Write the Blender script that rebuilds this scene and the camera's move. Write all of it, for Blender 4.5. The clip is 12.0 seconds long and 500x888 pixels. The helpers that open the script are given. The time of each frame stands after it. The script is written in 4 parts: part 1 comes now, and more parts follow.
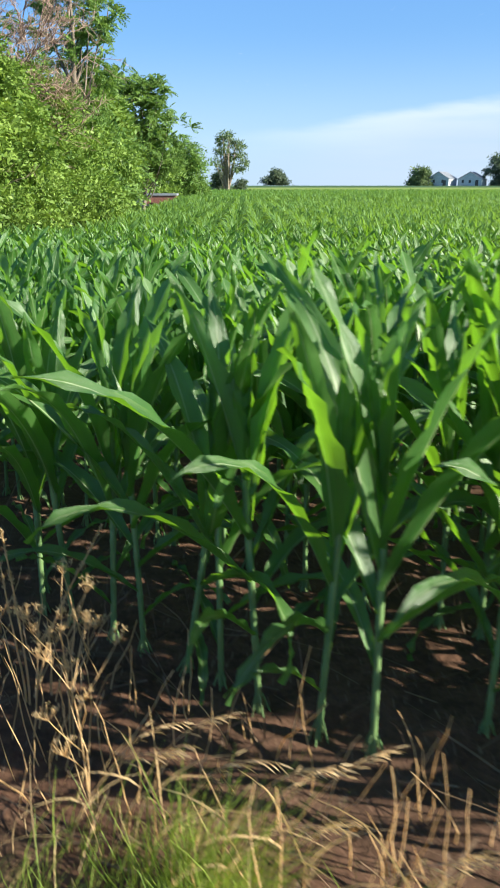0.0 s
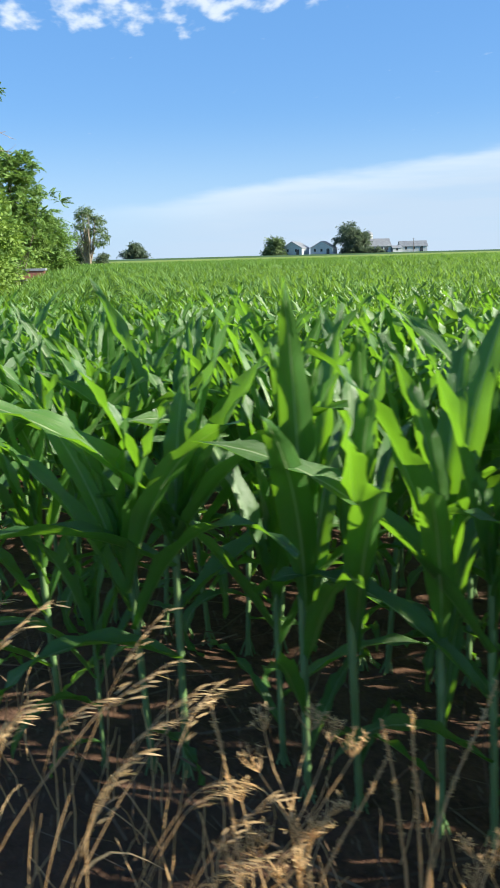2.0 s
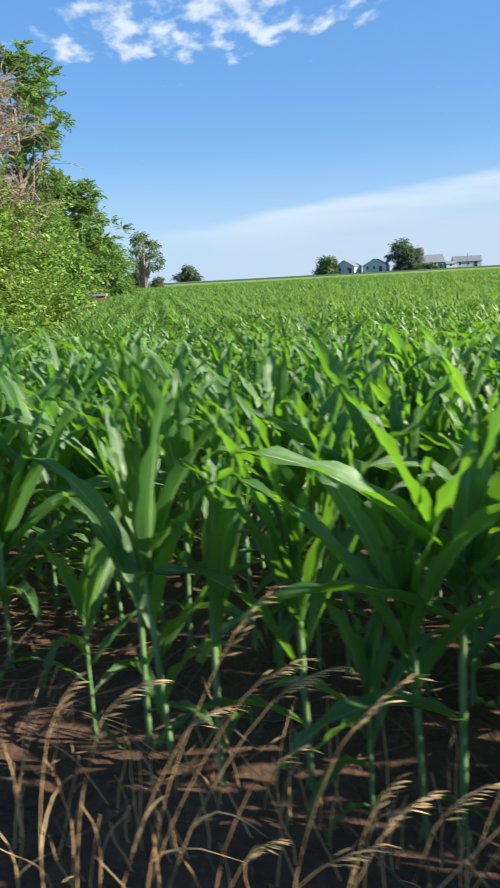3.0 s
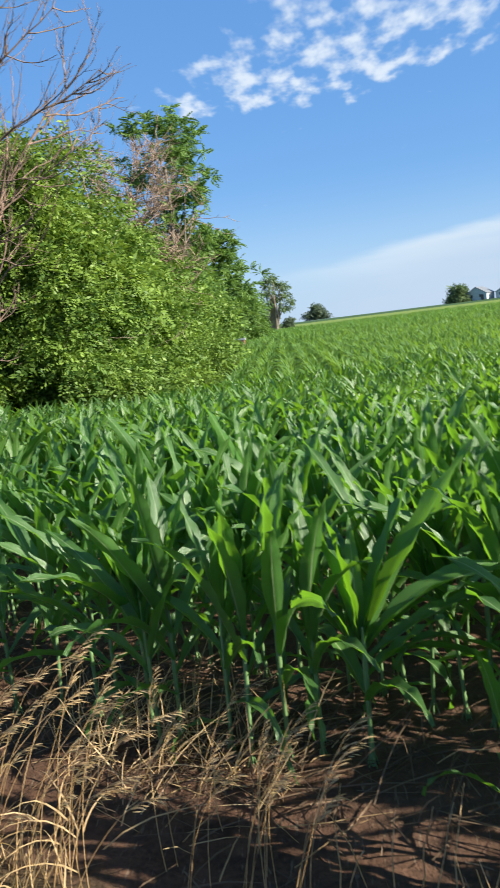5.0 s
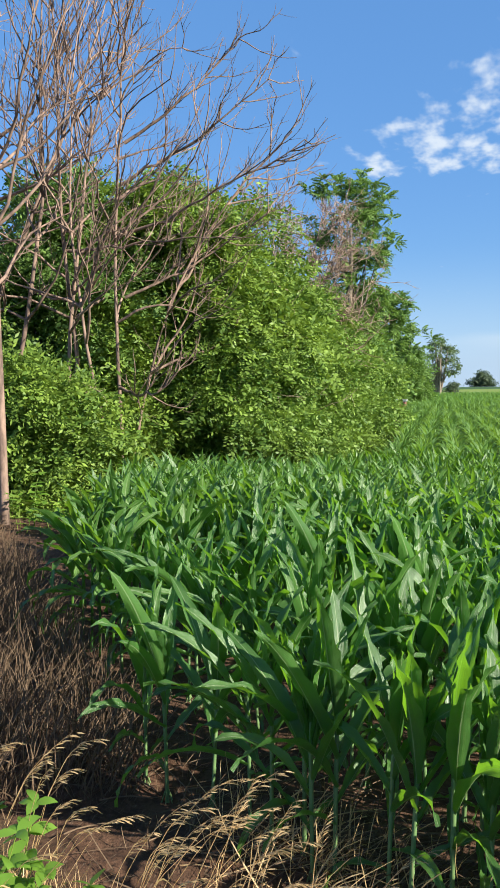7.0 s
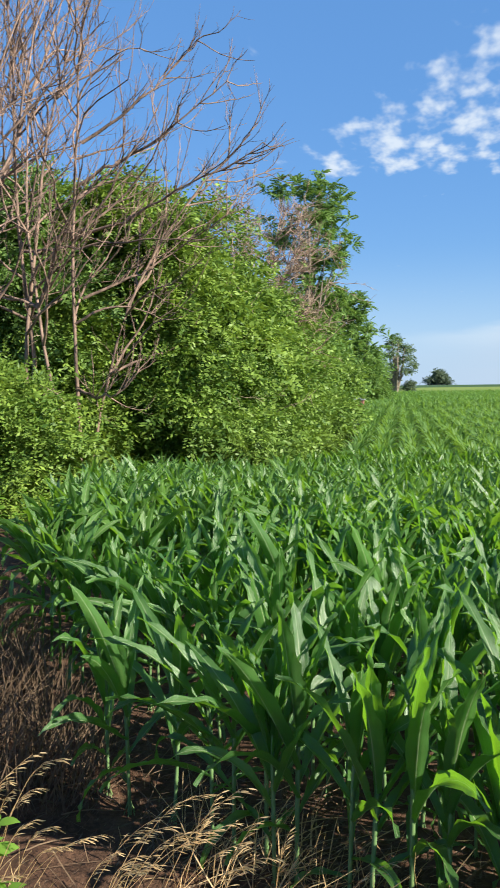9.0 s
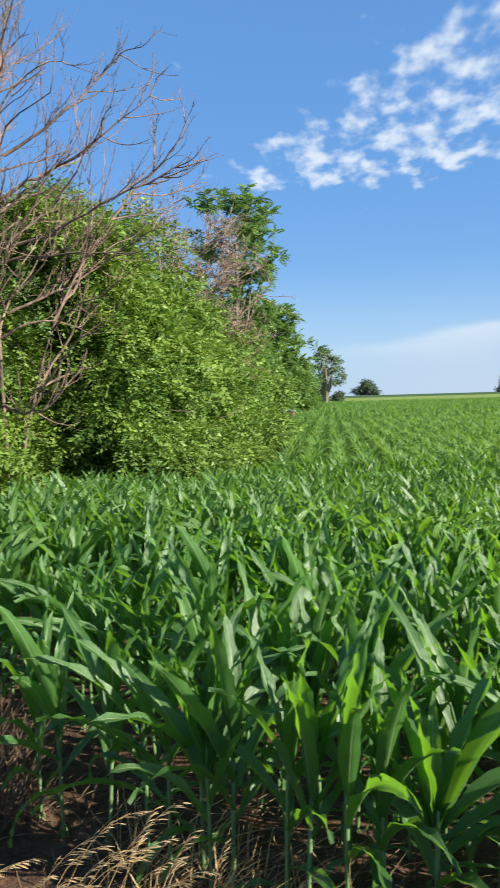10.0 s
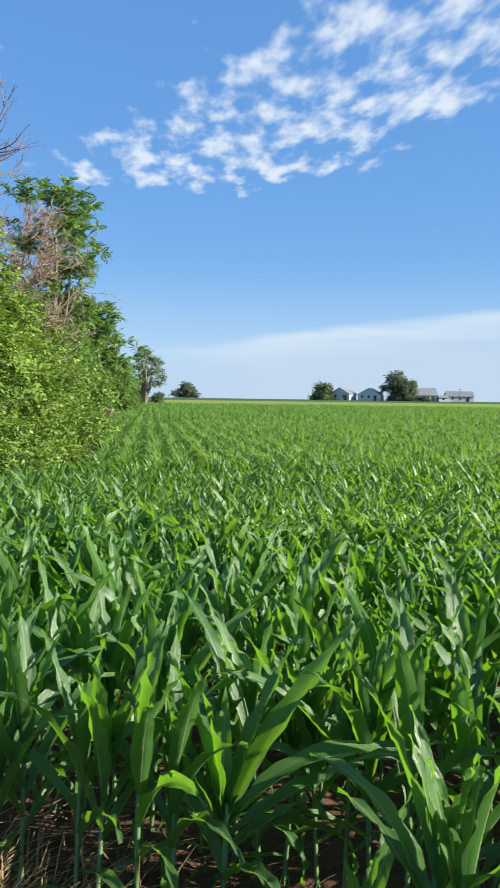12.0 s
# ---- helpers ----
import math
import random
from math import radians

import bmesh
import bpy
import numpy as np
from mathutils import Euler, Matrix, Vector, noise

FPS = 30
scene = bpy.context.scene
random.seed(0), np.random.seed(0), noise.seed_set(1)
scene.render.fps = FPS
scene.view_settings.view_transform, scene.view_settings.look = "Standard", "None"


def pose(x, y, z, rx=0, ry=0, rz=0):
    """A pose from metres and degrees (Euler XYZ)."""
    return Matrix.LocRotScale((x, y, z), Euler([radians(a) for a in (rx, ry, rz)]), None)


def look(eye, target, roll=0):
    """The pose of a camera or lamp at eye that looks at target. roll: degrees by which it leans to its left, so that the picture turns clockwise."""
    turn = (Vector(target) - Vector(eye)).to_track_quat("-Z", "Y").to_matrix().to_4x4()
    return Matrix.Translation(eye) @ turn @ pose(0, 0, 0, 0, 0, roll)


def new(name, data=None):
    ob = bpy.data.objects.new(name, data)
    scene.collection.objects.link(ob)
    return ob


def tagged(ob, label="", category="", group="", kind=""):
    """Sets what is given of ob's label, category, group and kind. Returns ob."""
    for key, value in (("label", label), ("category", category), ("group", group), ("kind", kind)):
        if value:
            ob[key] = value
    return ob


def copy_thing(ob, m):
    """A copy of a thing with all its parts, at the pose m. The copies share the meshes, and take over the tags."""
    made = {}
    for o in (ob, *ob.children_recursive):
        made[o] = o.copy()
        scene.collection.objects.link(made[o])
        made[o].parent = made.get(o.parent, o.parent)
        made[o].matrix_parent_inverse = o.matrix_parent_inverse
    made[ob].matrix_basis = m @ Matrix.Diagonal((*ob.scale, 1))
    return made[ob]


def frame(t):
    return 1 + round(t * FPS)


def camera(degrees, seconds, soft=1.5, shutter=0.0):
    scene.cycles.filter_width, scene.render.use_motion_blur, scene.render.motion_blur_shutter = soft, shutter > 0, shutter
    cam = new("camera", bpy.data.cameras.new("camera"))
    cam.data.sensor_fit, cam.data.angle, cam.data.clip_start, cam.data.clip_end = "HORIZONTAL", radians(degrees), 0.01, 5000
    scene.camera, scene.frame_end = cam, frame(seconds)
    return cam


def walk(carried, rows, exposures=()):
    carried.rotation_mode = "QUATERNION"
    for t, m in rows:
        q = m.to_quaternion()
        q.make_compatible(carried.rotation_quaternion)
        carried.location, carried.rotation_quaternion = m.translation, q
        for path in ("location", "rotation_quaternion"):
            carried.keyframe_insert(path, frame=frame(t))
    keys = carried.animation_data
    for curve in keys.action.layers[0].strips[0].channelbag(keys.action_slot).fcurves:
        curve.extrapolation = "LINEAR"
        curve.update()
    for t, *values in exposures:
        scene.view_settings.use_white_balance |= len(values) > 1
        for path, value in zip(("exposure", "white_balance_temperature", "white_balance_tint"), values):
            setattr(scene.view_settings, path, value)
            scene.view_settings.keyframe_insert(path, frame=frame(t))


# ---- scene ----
PATH = [
    (0, (-0.275, 0.665, 1.531), (-0.329, 2.575, 0.941), -0.0),
    (0.5, (-0.615, 0.984, 1.477), (-0.61, 2.914, 0.954), -0.2),
    (1, (-0.931, 1.173, 1.46), (-0.816, 3.111, 0.979), -1.2),
    (1.5, (-1.244, 1.363, 1.427), (-1.027, 3.298, 0.968), -2.1),
    (2, (-1.519, 1.512, 1.422), (-1.262, 3.447, 0.985), -1.6),
    (2.5, (-1.809, 1.639, 1.44), (-1.593, 3.585, 1.029), -2.2),
    (4.3, (-2.73, 1.755, 1.668), (-2.865, 3.725, 1.347), -7.6),
    (4.5, (-2.805, 1.801, 1.673), (-2.961, 3.771, 1.364), -8.4),
    (5, (-2.96, 1.872, 1.735), (-3.139, 3.845, 1.464), -7.0),
    (5.5, (-3.072, 1.898, 1.765), (-3.393, 3.856, 1.51), -4.0),
    (6, (-3.124, 1.904, 1.81), (-3.59, 3.835, 1.575), -2.0),
    (6.5, (-3.162, 1.944, 1.926), (-3.681, 3.869, 1.773), -0.8),
    (8.5, (-3.163, 1.928, 2.087), (-3.69, 3.854, 1.977), -0.6),
    (9, (-3.165, 1.919, 2.09), (-3.593, 3.868, 1.956), -0.7),
    (9.5, (-3.16, 1.907, 2.089), (-3.534, 3.868, 1.962), -1.6),
    (10, (-3.148, 1.905, 2.09), (-3.414, 3.885, 1.983), -1.6),
    (10.5, (-3.116, 1.893, 2.091), (-3.232, 3.887, 1.988), -1.3),
    (11, (-3.107, 1.875, 2.095), (-3.124, 3.872, 1.988), -0.7),
    (11.5, (-3.097, 1.868, 2.097), (-3.02, 3.864, 1.98), -0.1),
    (12, (-3.087, 1.884, 2.089), (-2.918, 3.874, 1.982), 0.8),
]
EXPOSURE, KELVIN = 1.14, 6250
cam = camera(33.5, 12.0, 0.85, 0.4)
walk(cam, [(t, look(eye, target, roll)) for t, eye, target, roll in PATH], [(0, EXPOSURE + 0.22, KELVIN, 5), (2.5, EXPOSURE + 0.1, KELVIN, 5), (4.3, EXPOSURE + 0.03, KELVIN, 6), (12, EXPOSURE, KELVIN, 6)])

# ---- world, sun, exposure ----
SUN_AZ, SUN_EL = 107.0, 27.0      # degrees clockwise from +y, and above the horizon

world = bpy.data.worlds.new("world")
scene.world = world
world.use_nodes = True


class Net:
    """Short way to write node trees."""

    def __init__(self, tree):
        self.tree = tree
        tree.nodes.clear()

    def add(self, kind, out=0, **given):
        node = self.tree.nodes.new(kind)
        for key, value in given.items():
            if key.startswith("p_"):
                self.prop(node, key[2:], value)
        for key, value in given.items():
            if key.startswith("i_"):
                self.put(node, key[2:].replace("_", " "), value)
            elif key.startswith("n_"):
                self.put(node, int(key[2:]), value)
        return node.outputs[out] if len(node.outputs) else node

    def prop(self, node, key, value):
        if key == "operation":
            node.operation = value
        elif key == "data_type":
            node.data_type = value
        elif key == "blend_type":
            node.blend_type = value
        elif key == "interpolation_type":
            node.interpolation_type = value
        elif key == "sky_type":
            node.sky_type = value
        elif key == "noise_dimensions":
            node.noise_dimensions = value
        elif key == "feature":
            node.feature = value
        elif key == "object":
            node.object = value

    def put(self, node, key, value):
        if isinstance(value, bpy.types.NodeSocket):
            self.tree.links.new(value, node.inputs[key])
        else:
            node.inputs[key].default_value = value

    def math(self, op, a, b=0.0, c=0.0):
        return self.add("ShaderNodeMath", p_operation=op, n_0=a, n_1=b, n_2=c)

    def step(self, value, lo, hi, to_lo=0.0, to_hi=1.0):
        return self.add("ShaderNodeMapRange", p_interpolation_type="SMOOTHSTEP", n_0=value, n_1=lo, n_2=hi, n_3=to_lo, n_4=to_hi)

    def noise(self, vector, scale, detail=3.0, rough=0.55, out=0):
        return self.add("ShaderNodeTexNoise", out=out, i_Vector=vector, i_Scale=scale, i_Detail=detail, i_Roughness=rough)

    def mix(self, fac, a, b, blend="MIX"):
        node = self.tree.nodes.new("ShaderNodeMix")
        node.data_type, node.blend_type = "RGBA", blend
        self.put(node, 0, fac), self.put(node, 6, a), self.put(node, 7, b)
        return node.outputs[2]

    def scaled(self, vector, x, y, z):
        return self.add("ShaderNodeVectorMath", p_operation="MULTIPLY", n_0=vector, n_1=(x, y, z))


def hsv(n, color, hue=0.5, sat=1.0, val=1.0):
    return n.add("ShaderNodeHueSaturation", i_Hue=hue, i_Saturation=sat, i_Value=val, i_Color=color)


def build_sky(tree):
    n = Net(tree)
    sky_node = tree.nodes.new("ShaderNodeTexSky")
    sky_node.sky_type, sky_node.sun_disc = "NISHITA", False
    sky_node.sun_elevation, sky_node.sun_rotation = radians(SUN_EL), radians(SUN_AZ)
    sky_node.air_density, sky_node.dust_density, sky_node.ozone_density = 1.0, 0.25, 3.5
    way = n.add("ShaderNodeTexCoord", out=0)
    parts = tree.nodes.new("ShaderNodeSeparateXYZ")
    n.put(parts, 0, way)
    x, y, z = parts.outputs
    up = n.math("MAXIMUM", z, 0.03)
    px, py = n.math("DIVIDE", x, up), n.math("DIVIDE", y, up)
    flat = tree.nodes.new("ShaderNodeCombineXYZ")
    n.put(flat, 0, px), n.put(flat, 1, py)
    flat = flat.outputs[0]
    # a band of small high clouds that crosses the sky
    big = n.noise(flat, 1.1, 2.0)
    s = n.math("ADD", n.math("MULTIPLY_ADD", py, 0.5, px), n.math("MULTIPLY_ADD", big, 0.7, -0.35))
    band = n.math("MULTIPLY", n.step(s, 1.12, 1.55), n.step(s, 2.2, 2.75, 1.0, 0.0))
    band = n.math("MULTIPLY", band, n.step(py, 3.7, 4.5, 1.0, 0.0))
    puff = n.noise(n.scaled(flat, 1.0, 0.42, 1.0), 8.2, 3.0, 0.5)
    fine = n.noise(n.scaled(flat, 1.0, 0.42, 1.0), 21.0, 5.0, 0.6)
    density = n.math("ADD", n.math("MULTIPLY_ADD", fine, 0.2, -0.1), puff)
    density = n.math("ADD", density, n.math("MULTIPLY_ADD", band, 0.30, -0.30))
    cover = n.step(density, 0.39, 0.68, 0.0, 0.9)
    cover = n.math("MULTIPLY", cover, n.step(z, 0.03, 0.14))
    # thin veil low over the horizon, higher to the east
    edge = n.math("ADD", n.math("MULTIPLY_ADD", x, 0.115, 0.07), n.math("MULTIPLY_ADD", n.noise(n.scaled(way, 3.0, 3.0, 14.0), 2.2, 4.0), 0.03, -0.015))
    haze = n.step(z, 0.0, 0.17, 0.62, 0.0)
    veil = n.step(n.math("SUBTRACT", edge, z), -0.001, 0.014)
    veil = n.math("MULTIPLY", veil, n.step(x, -0.1, 0.16, 0.05, 0.85))
    veil = n.math("MULTIPLY", veil, n.step(n.noise(n.scaled(way, 2.5, 2.5, 30.0), 2.0, 3.0), 0.25, 0.6, 0.7, 1.0))
    soft_sky = n.add("ShaderNodeGamma", i_Color=sky_node.outputs[0], i_Gamma=0.8)
    blue = n.mix(0.5, hsv(n, soft_sky, 0.512, 1.34, 1.78), (1.5, 3.3, 6.7, 1))
    tint = n.mix(cover, blue, (6.6, 7.0, 7.7, 1))
    tint = n.mix(haze, tint, (4.3, 5.6, 7.5, 1))
    rim = n.step(n.math("SUBTRACT", edge, z), 0.0, 0.05, 0.9, 0.0)
    tint = n.mix(veil, tint, n.mix(rim, (4.7, 5.5, 6.7, 1), (6.2, 6.8, 7.5, 1)))
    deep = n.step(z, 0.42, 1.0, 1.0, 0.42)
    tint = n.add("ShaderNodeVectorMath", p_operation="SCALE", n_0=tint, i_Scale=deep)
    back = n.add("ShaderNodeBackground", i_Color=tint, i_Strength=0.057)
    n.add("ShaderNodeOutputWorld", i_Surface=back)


build_sky(world.node_tree)
sun = new("sun", bpy.data.lights.new("sun", "SUN"))
sun.data.energy, sun.data.angle, sun.data.color = 5.0, radians(0.6), (1.0, 0.91, 0.75)
a, e = radians(SUN_AZ), radians(SUN_EL)
sun.matrix_world = look((0, 0, 30), (-math.sin(a) * math.cos(e), -math.cos(a) * math.cos(e), 30 - math.sin(e)))


# ---- materials ----
def material(name):
    m = bpy.data.materials.new(name)
    m.use_nodes = True
    return m, Net(m.node_tree)


def output(n, shader, bump=None):
    n.add("ShaderNodeOutputMaterial", i_Surface=shader)


def leafy(name, dark, light, glow, through_part=0.35, rough=0.45, spec=0.5, island=True, vein=False, scale=9.0, clump=0.0):
    """Thin green or dry blades: gloss over a body that lets light through."""
    m, n = material(name)
    coords = n.add("ShaderNodeTexCoord", out=3)
    rnd = n.add("ShaderNodeNewGeometry", out=8) if island else n.add("ShaderNodeObjectInfo", out=5)
    grain = n.noise(coords, scale, 3.0)
    fac = n.math("ADD", n.math("MULTIPLY", rnd, 0.65), n.math("MULTIPLY_ADD", grain, 0.7, -0.18))
    if clump:
        fac = n.math("MULTIPLY_ADD", n.step(n.noise(coords, 1.5, 2.0), 0.34, 0.66, -0.5, 0.5), clump, fac)
    body = n.mix(fac, dark, light)
    glow_color = n.mix(fac, (glow[0] * 0.7, glow[1] * 0.75, glow[2] * 0.7, 1), glow)
    normal = None
    if vein:
        uv = n.add("ShaderNodeUVMap")
        sep = m.node_tree.nodes.new("ShaderNodeSeparateXYZ")
        n.put(sep, 0, uv)
        off = n.math("ABSOLUTE", n.math("SUBTRACT", sep.outputs[0], 0.5))
        rib = n.step(off, 0.016, 0.04, 1.0, 0.0)
        lines = n.noise(n.scaled(uv, 46.0, 2.2, 1.0), 1.0, 2.0)
        body = n.mix(n.math("MULTIPLY", rib, 0.85), body, (0.48, 0.56, 0.32, 1))
        body = n.mix(n.step(lines, 0.42, 0.62, 0.0, 0.4), body, (0.17, 0.27, 0.07, 1))
        glow_color = n.mix(n.step(lines, 0.4, 0.62, 0.0, 0.5), glow_color, (0.12, 0.28, 0.015, 1))
        blotch = n.noise(coords, 26.0, 4.0, 0.65)
        body = n.mix(n.step(blotch, 0.66, 0.78, 0.0, 0.25), body, (0.3, 0.32, 0.1, 1))
        bump = m.node_tree.nodes.new("ShaderNodeBump")
        n.put(bump, "Strength", 0.6), n.put(bump, "Distance", 0.004), n.put(bump, "Height", lines)
        normal = bump.outputs[0]
    kw = {"i_Normal": normal} if normal else {}
    top = n.add("ShaderNodeBsdfPrincipled", i_Base_Color=body, i_Roughness=rough, i_Specular_IOR_Level=spec, **kw)
    thin = n.add("ShaderNodeBsdfTranslucent", i_Color=glow_color)
    output(n, n.add("ShaderNodeMixShader", i_Fac=through_part, n_1=top, n_2=thin))
    return m


def solid(name, dark, light, scale=6.0, rough=0.8, bump=0.3, depth=0.01, stretch=(1, 1, 1), metal=0.0, island=False):
    m, n = material(name)
    coords = n.scaled(n.add("ShaderNodeTexCoord", out=3), *stretch)
    grain = n.noise(coords, scale, 5.0, 0.62)
    wide = n.noise(coords, scale * 0.17, 3.0)
    fac = n.step(n.math("ADD", n.math("MULTIPLY", grain, 0.6), n.math("MULTIPLY", wide, 0.4)), 0.33, 0.67)
    if island:
        fac = n.math("MULTIPLY_ADD", n.add("ShaderNodeNewGeometry", out=8), 0.6, n.math("MULTIPLY", fac, 0.4))
    node = m.node_tree.nodes.new("ShaderNodeBump")
    n.put(node, "Strength", bump), n.put(node, "Distance", depth), n.put(node, "Height", grain)
    output(n, n.add("ShaderNodeBsdfPrincipled", i_Base_Color=n.mix(fac, dark, light), i_Roughness=rough, i_Metallic=metal, i_Normal=node.outputs[0]))
    return m


CORN_NEAR = leafy("corn_leaf", (0.022, 0.09, 0.028, 1), (0.09, 0.215, 0.045, 1), (0.32, 0.64, 0.028, 1), 0.4, 0.38, 0.7, island=False, vein=True)
CORN_FIELD = leafy("corn_leaf_field", (0.02, 0.085, 0.022, 1), (0.135, 0.265, 0.05, 1), (0.35, 0.62, 0.03, 1), 0.4, 0.38, 0.65, vein=True)
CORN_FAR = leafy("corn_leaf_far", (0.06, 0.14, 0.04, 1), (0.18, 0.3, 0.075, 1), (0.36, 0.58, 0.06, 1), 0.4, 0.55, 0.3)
STALK = solid("corn_stalk", (0.1, 0.19, 0.07, 1), (0.2, 0.29, 0.11, 1), 30, 0.5, 0.2, 0.002, (1, 1, 0.15))
DRY = leafy("dry_straw", (0.5, 0.31, 0.14, 1), (0.85, 0.63, 0.36, 1), (0.9, 0.62, 0.28, 1), 0.42, 0.55, 0.4, scale=14)
RESIDUE = leafy("old_residue", (0.07, 0.045, 0.03, 1), (0.23, 0.155, 0.1, 1), (0.3, 0.2, 0.1, 1), 0.1, 0.8, 0.2, scale=14)
GRASS = leafy("green_grass", (0.1, 0.18, 0.028, 1), (0.33, 0.4, 0.08, 1), (0.5, 0.62, 0.06, 1), 0.35, 0.5, 0.4, scale=14)
WEED = leafy("weed_leaf", (0.08, 0.18, 0.025, 1), (0.2, 0.34, 0.045, 1), (0.38, 0.6, 0.03, 1), 0.35, 0.5, 0.4)
HEDGE_A = leafy("hedge_leaf", (0.055, 0.115, 0.022, 1), (0.235, 0.34, 0.065, 1), (0.31, 0.47, 0.05, 1), 0.24, 0.5, 0.25, clump=0.5)
HEDGE_B = leafy("hedge_leaf_yellow", (0.06, 0.12, 0.022, 1), (0.25, 0.355, 0.062, 1), (0.36, 0.5, 0.05, 1), 0.24, 0.5, 0.25, clump=0.5)
HEDGE_C = leafy("hedge_leaf_blue", (0.07, 0.14, 0.035, 1), (0.21, 0.33, 0.085, 1), (0.32, 0.48, 0.08, 1), 0.3, 0.5, 0.25, clump=0.45)
# distance haze is put into this leaf colour: lighter and greyer green
HAZED_LEAF = leafy("hazed_leaf", (0.085, 0.115, 0.08, 1), (0.15, 0.19, 0.125, 1), (0.2, 0.27, 0.15, 1), 0.4, 0.6, 0.3)
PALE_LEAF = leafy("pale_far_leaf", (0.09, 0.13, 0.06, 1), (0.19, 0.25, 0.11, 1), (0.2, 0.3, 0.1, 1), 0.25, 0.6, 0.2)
BARK = solid("bark", (0.11, 0.085, 0.065, 1), (0.3, 0.25, 0.2, 1), 22, 0.9, 0.6, 0.01, (1, 1, 0.25))
DEAD = solid("dead_wood", (0.07, 0.045, 0.036, 1), (0.36, 0.24, 0.185, 1), 9, 0.85, 0.4, 0.006, (1, 1, 0.3))
TWIG = solid("dead_twig", (0.2, 0.13, 0.1, 1), (0.4, 0.29, 0.22, 1), 9, 0.85, 0.3, 0.006)
PALE = solid("pale_bark", (0.2, 0.15, 0.1, 1), (0.46, 0.37, 0.26, 1), 14, 0.85, 0.4, 0.006, (1, 1, 0.3))
WHITE = solid("white_siding", (0.42, 0.44, 0.46, 1), (0.6, 0.62, 0.64, 1), 3, 0.6, 0.1, 0.01, (1, 1, 6))
ROOF = solid("grey_shingle", (0.13, 0.14, 0.17, 1), (0.22, 0.24, 0.27, 1), 4, 0.8, 0.3, 0.02)
TIN = solid("weathered_tin", (0.3, 0.31, 0.33, 1), (0.45, 0.46, 0.48, 1), 2, 0.45, 0.1, 0.01, (6, 1, 1), 0.5)
DARKGLASS = solid("dark_pane", (0.03, 0.035, 0.04, 1), (0.06, 0.065, 0.07, 1), 2, 0.15, 0.0, 0.001)
RUST = solid("rusty_red", (0.16, 0.06, 0.045, 1), (0.33, 0.14, 0.1, 1), 5, 0.7, 0.3, 0.01)


def ground_material():
    m, n = material("ground")
    place = n.add("ShaderNodeNewGeometry", out=0)
    sep = m.node_tree.nodes.new("ShaderNodeSeparateXYZ")
    n.put(sep, 0, place)
    x, y = sep.outputs[0], sep.outputs[1]
    fine = n.noise(place, 38.0, 6.0, 0.65)
    clod = n.noise(place, 7.0, 5.0, 0.6)
    wide = n.noise(place, 0.7, 3.0)
    soil = n.mix(n.step(n.math("ADD", n.math("MULTIPLY", fine, 0.5), n.math("MULTIPLY", clod, 0.5)), 0.36, 0.64), (0.061, 0.032, 0.02, 1), (0.142, 0.075, 0.047, 1))
    soil = n.mix(n.step(wide, 0.4, 0.65, 0.0, 0.4), soil, (0.14, 0.085, 0.06, 1))
    soil = n.mix(n.step(n.noise(n.scaled(place, 60, 9, 1), 1.0, 3.0), 0.6, 0.7, 0.0, 0.5), soil, (0.27, 0.2, 0.14, 1))
    verge = n.mix(n.step(fine, 0.35, 0.65), (0.03, 0.035, 0.014, 1), (0.12, 0.1, 0.05, 1))
    # the verge lies on the near side of the corn
    side = n.math("ADD", n.math("MULTIPLY", x, 0.563), n.math("MULTIPLY", y, 0.826))
    near = n.step(n.math("ADD", side, n.math("MULTIPLY", clod, 0.5)), 1.3, 1.75, 1.0, 0.0)
    base = n.mix(near, soil, verge)
    crop = n.mix(n.step(n.noise(n.scaled(place, 1.0, 0.12, 1.0), 0.9, 5.0), 0.35, 0.65), (0.045, 0.11, 0.025, 1), (0.085, 0.165, 0.04, 1))
    base = n.mix(n.step(y, 55, 95), base, crop)
    pale = n.mix(wide, (0.17, 0.24, 0.05, 1), (0.22, 0.28, 0.06, 1))
    base = n.mix(n.step(y, 192, 194), base, pale)
    base = n.mix(n.step(y, 345, 350), base, (0.05, 0.1, 0.03, 1))
    bump = m.node_tree.nodes.new("ShaderNodeBump")
    n.put(bump, "Strength", 0.8), n.put(bump, "Distance", 0.02), n.put(bump, "Height", n.math("ADD", fine, clod))
    output(n, n.add("ShaderNodeBsdfPrincipled", i_Base_Color=base, i_Roughness=0.95, i_Specular_IOR_Level=0.2, i_Normal=bump.outputs[0]))
    return m


GROUND = ground_material()


